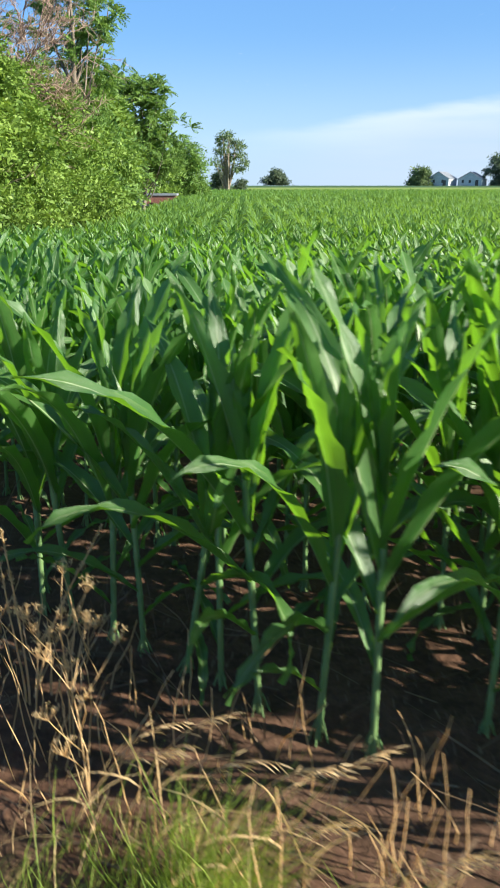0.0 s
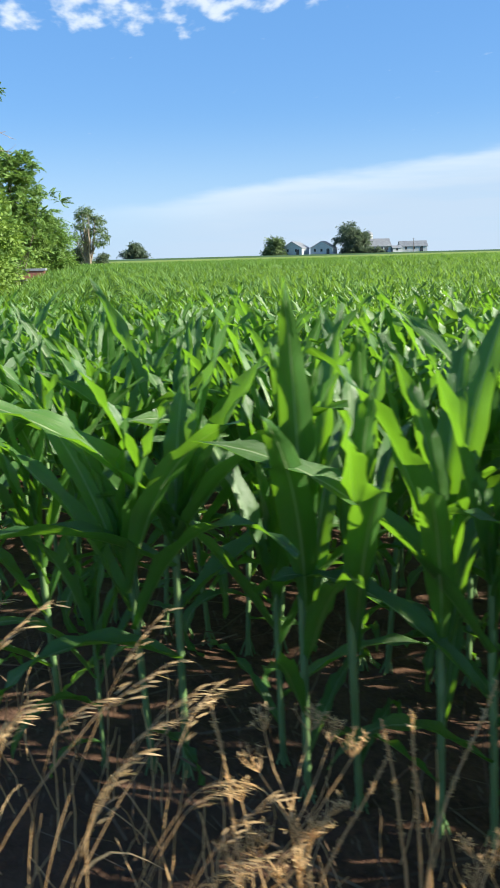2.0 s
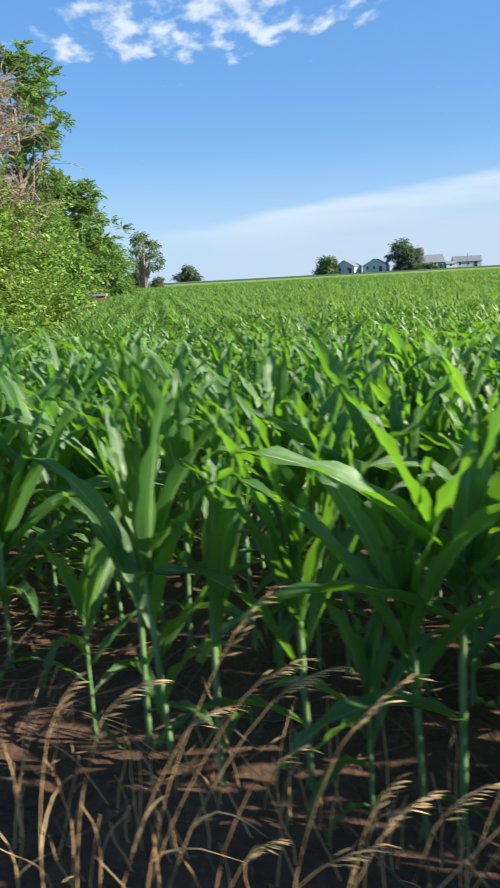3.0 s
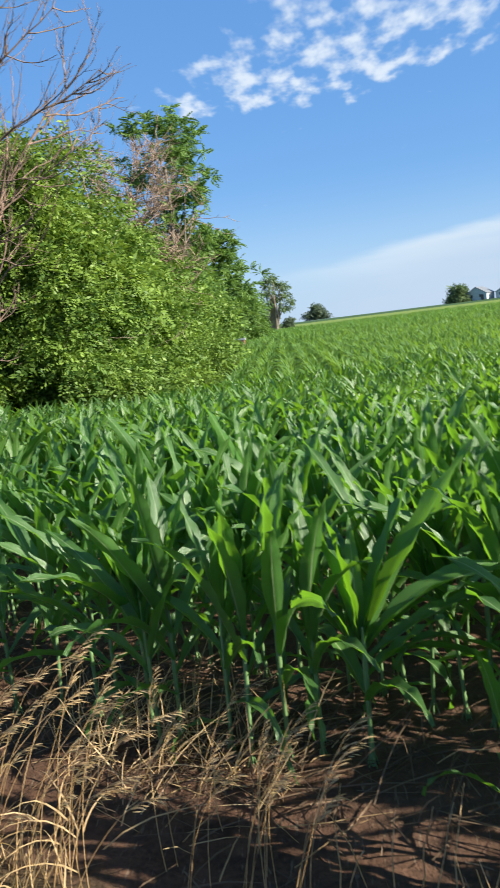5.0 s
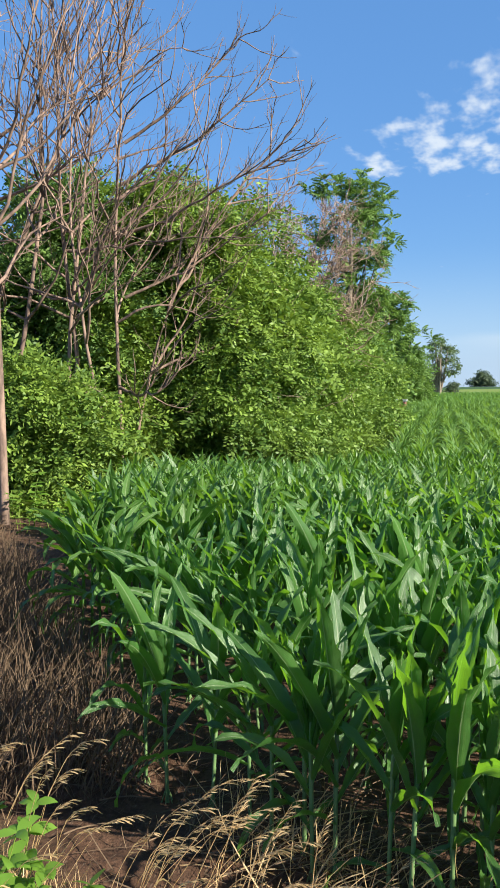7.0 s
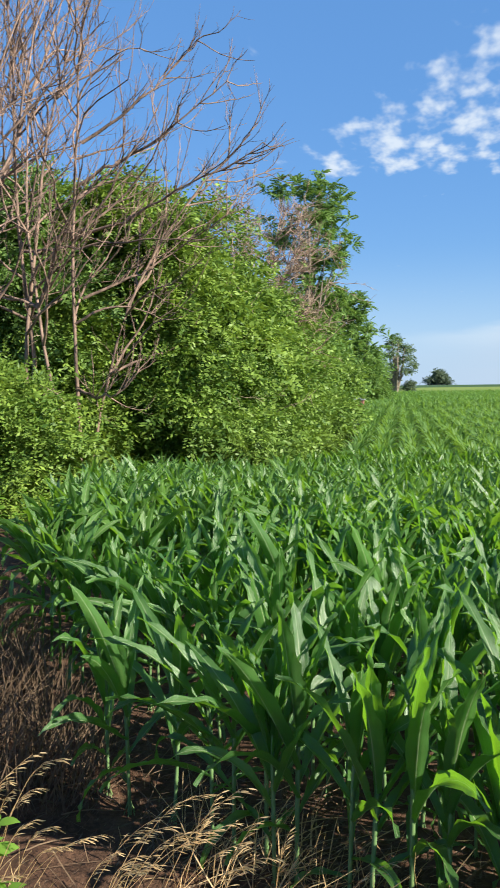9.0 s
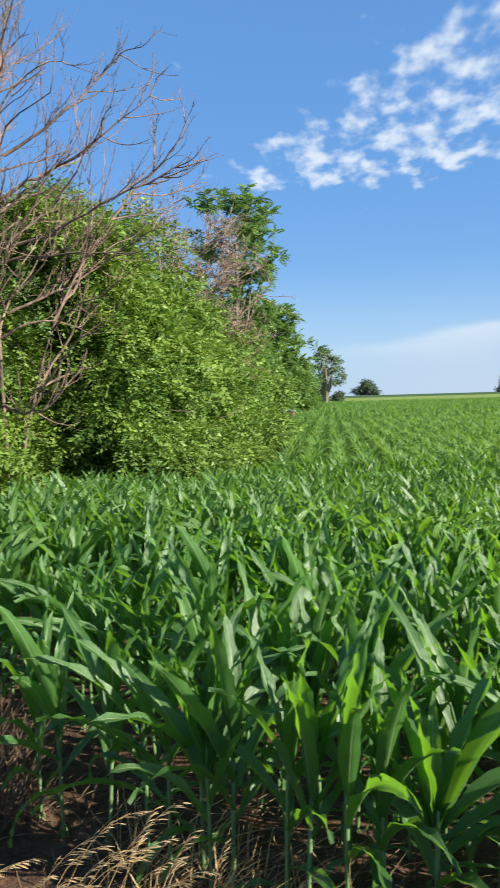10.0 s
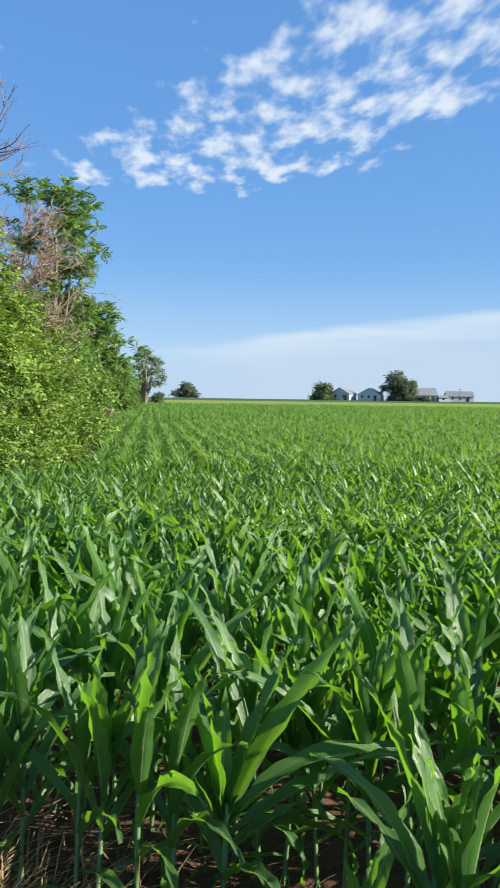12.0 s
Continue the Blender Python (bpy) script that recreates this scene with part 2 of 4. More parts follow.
# ---- mesh tools ----
def mesh_of(name, verts, quads, mat, uvs=None, smooth=False, tris=None):
    """A mesh from arrays of vertices, quads and triangles."""
    me = bpy.data.meshes.new(name)
    verts = np.asarray(verts, np.float32).reshape(-1, 3)
    quads = np.asarray(quads if quads is not None else [], np.int32).reshape(-1, 4)
    tris = np.asarray(tris if tris is not None else [], np.int32).reshape(-1, 3)
    loops = np.concatenate([quads.ravel(), tris.ravel()])
    nq, nt = len(quads), len(tris)
    me.vertices.add(len(verts)), me.loops.add(len(loops)), me.polygons.add(nq + nt)
    me.vertices.foreach_set("co", verts.ravel())
    me.loops.foreach_set("vertex_index", loops)
    starts = np.concatenate([np.arange(nq) * 4, nq * 4 + np.arange(nt) * 3]).astype(np.int32)
    me.polygons.foreach_set("loop_start", starts)
    me.polygons.foreach_set("use_smooth", np.full(nq + nt, smooth))
    if uvs is not None:
        layer = me.uv_layers.new(name="UVMap")
        layer.data.foreach_set("uv", np.asarray(uvs, np.float32)[loops].ravel())
    me.update(calc_edges=True)
    me.validate()
    me.materials.append(mat)
    return me


class Geo:
    """Gathers pieces into one mesh."""

    def __init__(self):
        self.v, self.q, self.u, self.count = [], [], [], 0

    def add(self, verts, quads, uvs=None):
        verts = np.asarray(verts, float).reshape(-1, 3)
        self.v.append(verts)
        self.q.append(np.asarray(quads, int).reshape(-1, 4) + self.count)
        self.u.append(np.zeros((len(verts), 2)) + 0.3 if uvs is None else np.asarray(uvs))
        self.count += len(verts)
        return self

    def mesh(self, name, mat, smooth=False):
        return mesh_of(name, np.concatenate(self.v), np.concatenate(self.q), mat, np.concatenate(self.u), smooth)

    def arrays(self):
        return np.concatenate(self.v), np.concatenate(self.q), np.concatenate(self.u)


def part(name, mesh, parent, label=""):
    ob = new(name, mesh)
    ob.parent = parent
    return tagged(ob, label)


def thing(name, label, category, place=(0, 0, 0), group="", kind=""):
    ob = new(name)
    ob.empty_display_size = 0.1
    ob.location = place
    return tagged(ob, label, category, group, kind)


def frames_along(points):
    """Side and normal vectors along a line of points."""
    p = np.asarray(points, float)
    t = np.gradient(p, axis=0)
    t /= np.linalg.norm(t, axis=1, keepdims=True) + 1e-9
    ref = np.where(np.abs(t[:, 2:3]) > 0.95, [[1.0, 0, 0]], [[0, 0, 1.0]])
    side = np.cross(t, ref)
    side /= np.linalg.norm(side, axis=1, keepdims=True) + 1e-9
    return t, side, np.cross(side, t)


def tube(geo, points, radii, sides=5):
    p = np.asarray(points, float)
    _, a, b = frames_along(p)
    ang = np.arange(sides) * 2 * np.pi / sides
    ring = a[:, None] * np.cos(ang)[None, :, None] + b[:, None] * np.sin(ang)[None, :, None]
    v = p[:, None] + ring * np.asarray(radii, float)[:, None, None]
    n = len(p)
    i, j = np.meshgrid(np.arange(n - 1), np.arange(sides), indexing="ij")
    k = (j + 1) % sides
    q = np.stack([i * sides + j, i * sides + k, (i + 1) * sides + k, (i + 1) * sides + j], -1)
    geo.add(v, q)


def blade(geo, points, widths, turn=0.0):
    """A flat narrow strip along points."""
    p = np.asarray(points, float)
    _, a, b = frames_along(p)
    s = a * math.cos(turn) + b * math.sin(turn)
    w = np.asarray(widths, float)[:, None] / 2
    v = np.stack([p - s * w, p + s * w], 1)
    i = np.arange(len(p) - 1)
    geo.add(v, np.stack([2 * i, 2 * i + 1, 2 * i + 3, 2 * i + 2], -1))


def box(geo, x0, x1, y0, y1, z0, z1):
    v = [(x, y, z) for x in (x0, x1) for y in (y0, y1) for z in (z0, z1)]
    geo.add(v, [(0, 1, 3, 2), (4, 6, 7, 5), (0, 4, 5, 1), (2, 3, 7, 6), (0, 2, 6, 4), (1, 5, 7, 3)])


def scatter(template, places, yaws, scales, leans=None):
    """Copies of a template's arrays at many places, as one set of arrays."""
    v, q, u = template
    n, k = len(places), len(v)
    c, s = np.cos(yaws), np.sin(yaws)
    lv = v[None] * np.asarray(scales)[:, None, None]
    x = lv[..., 0] * c[:, None] - lv[..., 1] * s[:, None]
    y = lv[..., 0] * s[:, None] + lv[..., 1] * c[:, None]
    z = lv[..., 2]
    if leans is not None:
        x, y = x + z * leans[:, 0:1], y + z * leans[:, 1:2]
    out = np.stack([x, y, z], -1) + np.asarray(places)[:, None]
    quads = q[None] + (np.arange(n) * k)[:, None, None]
    return out.reshape(-1, 3), quads.reshape(-1, 4), np.tile(u, (n, 1))


def joined(sets):
    vs, qs, us, count = [], [], [], 0
    for v, q, u in sets:
        vs.append(v), qs.append(q + count), us.append(u)
        count += len(v)
    return np.concatenate(vs), np.concatenate(qs), np.concatenate(us)


def ground_height(x, y):
    """The field falls half a metre behind the first rows and rises again toward the horizon."""
    x, y = np.asarray(x, float), np.asarray(y, float)
    d = np.clip(((x - 0.03) * 0.563 + (y - 2.66) * 0.826 - 0.6) / 11.0, 0, 1)
    fall = d * d * (3 - 2 * d)
    up = np.clip((y - 90) / 430, 0, 1)
    return -0.55 * fall + 3.2 * up * up * (3 - 2 * up)


# ---- ground ----
def build_ground():
    def steps(near, far, fine):
        a = list(np.arange(-near, near + fine / 2, fine))
        d, v = fine, near
        while v < far:
            d *= 1.22
            v += d
            a = [-v] + a + [v]
        return np.array(a)
    xs, ys = steps(6, 2600, 0.075) - 2.0, steps(5, 2600, 0.075) + 4.5
    gx, gy = np.meshgrid(xs, ys, indexing="ij")
    z = ground_height(gx, gy)
    near = (np.abs(gx + 2) < 14) & (np.abs(gy - 4.5) < 14)
    for i, j in zip(*np.nonzero(near)):
        p = Vector((gx[i, j], gy[i, j], 0))
        z[i, j] += 0.035 * noise.noise(p * 1.7) + 0.03 * noise.noise(p * 6.0) - 0.012
    v = np.stack([gx, gy, z], -1).reshape(-1, 3)
    i, j = np.meshgrid(np.arange(len(xs) - 1), np.arange(len(ys) - 1), indexing="ij")
    w = len(ys)
    q = np.stack([i * w + j, (i + 1) * w + j, (i + 1) * w + j + 1, i * w + j + 1], -1).reshape(-1, 4)
    ob = new("ground", mesh_of("ground", v, q, GROUND, None, True))
    tagged(ob, "dark reddish-brown bare soil running out to green fields", "ground", "", "structure")


build_ground()


# ---- corn ----
ROW_START, ROW_WAY = np.array((0.03, 2.66)), np.array((-0.826, 0.563))
ROW_IN = np.array((0.563, 0.826))
ROW_GAP, PLANT_GAP = 0.76, 0.143
rng = np.random.default_rng(7)


def corn_leaf(length, width, lean, bend, power, twist, sway, n, m, fold=34.0, wave=0.012):
    """One arching corn leaf that starts at the origin and reaches out along +x."""
    s = np.linspace(0, 1, n + 1)
    th = np.radians(lean + bend * s ** power)
    ds = length / n
    x = np.concatenate([[0], np.cumsum(np.sin((th[1:] + th[:-1]) / 2) * ds)])
    z = np.concatenate([[0], np.cumsum(np.cos((th[1:] + th[:-1]) / 2) * ds)])
    y = sway * s ** 2
    p = np.stack([x, y, z], -1)
    t = np.stack([np.sin(th), 0 * th, np.cos(th)], -1)
    nrm = np.stack([-np.cos(th), 0 * th, np.sin(th)], -1)
    side = np.tile((0.0, 1.0, 0.0), (n + 1, 1))
    tw = np.radians(twist) * s ** 1.3
    a = side * np.cos(tw)[:, None] + nrm * np.sin(tw)[:, None]
    b = nrm * np.cos(tw)[:, None] - side * np.sin(tw)[:, None]
    rise = np.clip(s / 0.32, 0, 1)
    w = width * np.where(s < 0.32, 0.42 + 0.58 * rise * rise * (3 - 2 * rise), 1 - np.clip((s - 0.32) / 0.68, 0, 1) ** 1.9) + 0.002
    fo = np.radians(fold * (1 - s) ** 0.8 + 10)
    cross = np.linspace(-1, 1, m + 1)
    v, uv = [], []
    for i in range(n + 1):
        for c in cross:
            ripple = wave * abs(c) ** 2 * math.sin(s[i] * 26 + c * 1.7) * (0.3 + s[i])
            v.append(p[i] + a[i] * c * w[i] / 2 * math.cos(fo[i]) + b[i] * (abs(c) * w[i] / 2 * math.sin(fo[i]) + ripple))
            uv.append((0.5 + c / 2, s[i]))
    i, j = np.meshgrid(np.arange(n), np.arange(m), indexing="ij")
    k = m + 1
    q = np.stack([i * k + j, i * k + j + 1, (i + 1) * k + j + 1, (i + 1) * k + j], -1).reshape(-1, 4)
    return np.array(v), q, np.array(uv)


NODE_Z = (0.14, 0.24, 0.33, 0.41, 0.48, 0.54, 0.60, 0.65, 0.69, 0.72, 0.745, 0.76)
LEAF_L = (0.40, 0.54, 0.66, 0.75, 0.80, 0.83, 0.80, 0.75, 0.65, 0.55, 0.45, 0.34)
LEAF_W = (0.050, 0.066, 0.080, 0.092, 0.102, 0.110, 0.112, 0.110, 0.104, 0.092, 0.072, 0.048)
LEAF_LEAN = (60, 52, 45, 38, 31, 26, 22, 18, 15, 11, 7, 4)
LEAF_BEND = (85, 100, 98, 84, 66, 50, 37, 27, 19, 13, 8, 5)


def corn_leaves(r, n, m, skip=(), slim=1.0, droop=1.0, upright=0.0, long=1.0):
    """The leaves of one plant, each as (arrays, turned about the stalk, raised to its node)."""
    plane, made = r.uniform(0, 2 * np.pi), []
    bare = set(r.choice(np.arange(2, 9), 1, replace=False).tolist())
    for i in range(12):
        if i in skip or i in bare or (i < 3 and r.random() < 0.1 + 0.55 * upright):
            continue
        turn = plane + np.pi * (i % 2) + r.normal(0, 0.32)
        bend = LEAF_BEND[i] * r.uniform(0.55, 1.4) * droop * (1 - 0.3 * upright)
        v, q, u = corn_leaf(LEAF_L[i] * long * r.uniform(0.85, 1.15), LEAF_W[i] * slim * r.uniform(0.88, 1.12), LEAF_LEAN[i] * r.uniform(0.75, 1.3) * droop ** 0.5 * (1 - 0.4 * upright), bend,
                            r.uniform(1.4, 3.4), r.normal(0, 42), r.normal(0, 0.06), n, m, r.uniform(24, 50), 0.012 if n > 7 else 0.006)
        c, s = math.cos(turn), math.sin(turn)
        v = v @ np.array(((c, s, 0), (-s, c, 0), (0, 0, 1))) + (0.008 * c, 0.008 * s, NODE_Z[i])
        made.append((v, q, u))
    return made


def corn_stalk(r, sides, high=1.0):
    g = Geo()
    zs = np.array((-0.04, 0.03, 0.09, 0.10, 0.11, 0.21, 0.22, 0.23, 0.36, 0.37, 0.38, 0.52, 0.66, 0.80)) if sides > 4 else np.array((-0.03, 0.3, 0.78))
    rad = np.interp(zs, (0, 0.3, 0.6, 0.8), (0.0108, 0.0102, 0.0125, 0.006))
    if sides > 4:
        rad[[3, 6, 9]] *= 1.18
    lean = r.normal(0, 0.012, 2)
    zs = zs * high
    tube(g, np.stack([lean[0] * zs, lean[1] * zs, zs], -1), rad, sides)
    if sides > 4:
        for k in range(5):
            t = k * 1.257 + r.uniform(0, 0.5)
            tube(g, [(0.01 * math.cos(t), 0.01 * math.sin(t), 0.045), (0.035 * math.cos(t), 0.035 * math.sin(t), -0.03)], (0.004, 0.003), 4)
    return g


def in_field(p):
    """True where corn is sown: past the first row, right of the soil strip and of the trees."""
    x, y = p[:, 0], p[:, 1]
    d = (p - ROW_START) @ ROW_IN
    left = x - np.interp(y, (0, 5.75, 6.35, 7.7, 9.3, 13.5, 16.5, 19, 25, 36, 60, 110, 240), (-4.75, -4.75, -5.2, -6.2, -6.9, -8.1, -8.2, -5.9, -5.2, -5.9, -8.0, -11.5, -15.0))
    return (d > -0.1) & (left > 0)


def in_sight(p):
    """The part of the field that the walk looks over, with a margin for shadows."""
    a = np.degrees(np.arctan2(p[:, 0] + 3.1, p[:, 1] - 1.9))
    b = np.degrees(np.arctan2(p[:, 0] + 0.3, p[:, 1] - 0.7))
    reach = np.hypot(p[:, 0] + 2.2, p[:, 1] - 1.6)
    return ((a > -40) & (a < 30)) | ((b > -24) & (b < 30)) | (reach < 6.5)


def sown(rows, length, start, way, inward, gap):
    k, i = np.meshgrid(np.arange(rows), np.arange(int(-length * 0.4 / gap), int(length / gap)), indexing="ij")
    p = start + k.reshape(-1, 1) * ROW_GAP * inward + i.reshape(-1, 1) * gap * way
    p = p + rng.normal(0, 0.024, p.shape) + inward * rng.normal(0, 0.015, (len(p), 1))
    return p


near_rows = sown(32, 30, ROW_START, ROW_WAY, ROW_IN, PLANT_GAP)
near_rows = near_rows[in_field(near_rows) & in_sight(near_rows)]
reach = np.hypot(near_rows[:, 0] + 2.2, near_rows[:, 1] - 1.7)
near_rows = near_rows[(reach < 21) & (rng.random(len(near_rows)) > 0.05)]
front = (near_rows - ROW_START) @ ROW_IN
along = (near_rows - ROW_START) @ ROW_WAY
# the first row is cut short out of view, to let sun onto the verge
keep = (front > 0.4) | (along > -0.88)
near_rows, front, along = near_rows[keep], front[keep], along[keep]
# the plants that stand free: the first rows along the path
order = np.where((along > -1.9) & (along < 7.4) & (front < 5.2), front + 0.25 * np.abs(along - 3.4), 99)
picked = np.argsort(order)[:300]
single, massed = near_rows[picked], np.delete(near_rows, picked, 0)
# the plants of the first row: metres along the row and into the field, and size
FIRST_ROW = ((-0.62, 0.05, 1.0), (-0.44, 0.02, 0.95), (-0.21, 0.28, 1.0), (0.03, 0.03, 1.04), (0.195, 0.0, 1.0), (0.41, 0.0, 1.03), (0.575, 0.02, 0.97), (0.73, 0.03, 1.0),
             (0.92, 0.03, 0.96), (1.05, 0.01, 1.02), (1.265, 0.02, 0.98), (1.405, 0.0, 1.0), (1.53, 0.12, 0.9), (1.865, -0.05, 0.92), (2.0, -0.1, 0.6), (2.235, 0.0, 0.92),
             (2.49, -0.1, 0.86), (2.685, -0.08, 0.9), (2.84, 0.0, 0.9), (3.05, -0.03, 0.6), (3.93, 0.2, 0.86), (4.04, 0.12, 0.95), (4.16, 0.02, 0.9), (4.3, 0.06, 0.88),
             (4.56, 0.03, 0.92), (4.61, -0.05, 0.84), (4.75, 0.04, 0.92), (4.92, 0.0, 0.9), (5.1, 0.03, 0.85), (5.35, 0.0, 0.9), (5.585, -0.1, 0.88), (5.79, -0.09, 0.86))
TALL_ONES = ((-2.91, 4.95), (-1.445, 3.64))
depth_in, reach_along = (single - ROW_START) @ ROW_IN, (single - ROW_START) @ ROW_WAY
single = single[(depth_in > 0.4) | (reach_along < -0.8) | (reach_along > 5.9)]
for spot, clear in ((TALL_ONES[0], 0.3), (TALL_ONES[1], 0.2), ((-2.6, 4.7), 0.22)):
    single = single[np.hypot(*(single - spot).T) > clear]


def build_corn_singles():
    r = np.random.default_rng(21)
    kinds = []
    for k in range(20):
        plant = thing("corn_plant", "young green corn plant with arching leaves rooted in brown soil", "corn plant", group="corn plants at the field edge")
        part("stalk", corn_stalk(r, 7).mesh("stalk", STALK, True), plant, "pale green jointed stalk")
        for v, q, u in corn_leaves(r, 14, 4, (), 0.88 if k < 8 else 0.94, r.uniform(0.9, 1.5), 0.5 if k < 8 else 0.1, 0.97):
            part("leaf", mesh_of("leaf", v, q, CORN_NEAR, u, True), plant)
        kinds.append(plant)
    spots = [(*(ROW_START + ROW_WAY * a + ROW_IN * d), size) for a, d, size in FIRST_ROW]
    for p in single:
        size = r.uniform(0.90, 1.08) * np.interp((p - ROW_START) @ ROW_WAY, (0, 2.0, 4.0), (1.0, 0.93, 0.92))
        spots.append((p[0], p[1], size * (0.72 if r.random() < 0.06 else 1.0)))
    taken = set()
    for x, y, size in spots:
        along_here = (x - ROW_START[0]) * ROW_WAY[0] + (y - ROW_START[1]) * ROW_WAY[1]
        deep = (x - ROW_START[0]) * ROW_IN[0] + (y - ROW_START[1]) * ROW_IN[1]
        k = int(r.integers(0, 8) if along_here < 2.9 and deep < 0.35 else r.integers(8, 20))
        m = pose(x, y, float(ground_height(x, y)) - 0.01, r.normal(0, 2.5), r.normal(0, 2.5), r.uniform(0, 360)) @ Matrix.Scale(size, 4)
        plant = copy_thing(kinds[k], m) if k in taken else kinds[k]
        taken.add(k)
        plant.matrix_basis = m
    for k, plant in enumerate(kinds):
        if k not in taken:
            for ob in (*plant.children, plant):
                bpy.data.objects.remove(ob)


build_corn_singles()


def grown_plant(place, leaves, r, label, high=1.0):
    """A corn plant whose leaves are given: height, heading, length, width, lean, bend, power, twist."""
    plant = thing("corn_plant", label, "corn plant", (*place, -0.01), "corn plants at the field edge")
    part("stalk", corn_stalk(r, 7, high).mesh("stalk", STALK, True), plant, "pale green jointed stalk")
    for z, heading, length, width, lean, bend, power, twist in leaves:
        v, q, u = corn_leaf(length * 1.1, width * 1.3, lean, bend, power, twist, r.normal(0, 0.02), 14, 4, 34, 0.012)
        c, s = math.cos(radians(heading)), math.sin(radians(heading))
        v = v @ np.array(((c, s, 0), (-s, c, 0), (0, 0, 1))) + (0.008 * c, 0.008 * s, z)
        part("leaf", mesh_of("leaf", v, q, CORN_NEAR, u, True), plant)


def build_tall_ones():
    r = np.random.default_rng(3)
    grown_plant(TALL_ONES[0], ((0.46, 8, 0.84, 0.12, 27, 12, 1.2, 25), (0.5, 24, 0.68, 0.085, 20, 10, 1.5, -15), (0.46, 6, 0.95, 0.1, 40, 98, 1.2, 25), (0.5, 172, 0.62, 0.085, 12, 14, 1.5, 60),
                               (0.54, 178, 0.52, 0.075, 6, 12, 1.5, 15), (0.36, -4, 0.36, 0.065, 48, 12, 1.5, 0), (0.42, 22, 0.66, 0.07, 62, 30, 1.3, 20), (0.44, 168, 0.6, 0.08, 26, 26, 1.5, 40),
                               (0.54, 90, 0.42, 0.055, 5, 5, 1, 0), (0.48, 100, 0.6, 0.085, 28, 45, 1.6, -20), (0.26, -60, 0.45, 0.065, 40, 100, 1.5, 0), (0.3, 120, 0.5, 0.07, 40, 90, 1.5, 20)), r,
                "large corn plant with broad bright green leaves at the field edge", 0.72)
    grown_plant(TALL_ONES[1], ((0.72, 180, 0.64, 0.095, 35, 46, 1.4, -25), (0.74, 0, 0.52, 0.09, 26, 8, 1.4, 20), (0.62, 186, 0.68, 0.08, 58, 86, 1.6, 30), (0.66, 165, 0.6, 0.085, 18, 20, 1.5, 30),
                               (0.77, 60, 0.36, 0.055, 5, 6, 1, 0), (0.70, -25, 0.56, 0.085, 34, 42, 1.6, -15), (0.50, 12, 0.62, 0.08, 48, 84, 1.6, 20), (0.68, 20, 0.6, 0.085, 12, 12, 1.4, -40),
                               (0.35, 190, 0.5, 0.07, 58, 90, 1.5, 0)), r, "large corn plant with wide arching green leaves at the field edge")


build_tall_ones()


def field_part(name, templates, places, scale, lean, label, mat):
    kinds = rng.integers(0, len(templates), len(places))
    sets = []
    for k, template in enumerate(templates):
        p = places[kinds == k]
        if not len(p):
            continue
        spots = np.concatenate([p, ground_height(p[:, 0], p[:, 1])[:, None]], 1)
        sets.append(scatter(template, spots, rng.uniform(0, 2 * np.pi, len(p)), rng.uniform(scale[0], scale[1], len(p)), rng.normal(0, lean, (len(p), 2))))
    v, q, u = joined(sets)
    ob = new(name, mesh_of(name, v, q, mat, u, True))
    return tagged(ob, label, "corn", "", "stuff")


def plant_template(r, n, m, skip, sides):
    g = Geo()
    for v, q, u in corn_leaves(r, n, m, skip, 0.85, r.uniform(1.4, 2.3), 0.0, 0.85):
        g.add(v, q, u)
    if sides:
        v, q, u = corn_stalk(r, sides).arrays()
        g.add(v, q, u)
    return g.arrays()


def build_corn_field():
    r = np.random.default_rng(5)
    close = np.hypot(massed[:, 0] + 2.2, massed[:, 1] - 1.7) < 9
    field_part("corn_stand", [plant_template(r, 8, 2, (0,), 4) for _ in range(14)], massed[close], (0.92, 1.1), 0.03, "dense rows of young green corn behind the first rows", CORN_FIELD)
    field_part("corn_stand", [plant_template(r, 5, 2, (0, 1, 2), 3) for _ in range(12)], massed[~close], (0.92, 1.1), 0.03, "dense rows of young green corn in the field", CORN_FIELD)
    # rows that run away along the trees
    k, i = np.meshgrid(np.arange(-70, 62), np.arange(0, 260), indexing="ij")
    p = np.stack([k.ravel() * ROW_GAP - 2.0, 19.0 + i.ravel() * 0.17], -1)
    p[:, 0] -= (p[:, 1] - 19) * 0.035
    p = p + rng.normal(0, 0.07, p.shape)
    d = np.hypot(p[:, 0] + 2.2, p[:, 1] - 1.7)
    p = p[(d >= 21) & (d < 60) & in_field(p) & in_sight(p)]
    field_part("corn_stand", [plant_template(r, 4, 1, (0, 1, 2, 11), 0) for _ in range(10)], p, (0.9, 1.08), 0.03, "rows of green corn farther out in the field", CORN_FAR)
    k, i = np.meshgrid(np.arange(-120, 200), np.arange(0, 400), indexing="ij")
    p = np.stack([k.ravel() * ROW_GAP - 2.0, 45.0 + i.ravel() * 0.62], -1)
    p[:, 0] -= (p[:, 1] - 19) * 0.035
    p = p + rng.normal(0, 0.11, p.shape)
    d = np.hypot(p[:, 0] + 2.2, p[:, 1] - 1.7)
    a = np.degrees(np.arctan2(p[:, 0] + 2.2, p[:, 1] - 1.7))
    p = p[(d >= 60) & (p[:, 1] < 192) & (a > -16) & (a < 27) & in_field(p)]
    p = p[rng.random(len(p)) < np.interp(p[:, 1], (60, 120, 260), (0.9, 0.6, 0.42))]
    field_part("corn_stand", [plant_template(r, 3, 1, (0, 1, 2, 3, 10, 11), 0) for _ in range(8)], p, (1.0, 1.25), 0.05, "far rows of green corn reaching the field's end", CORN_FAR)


build_corn_field()


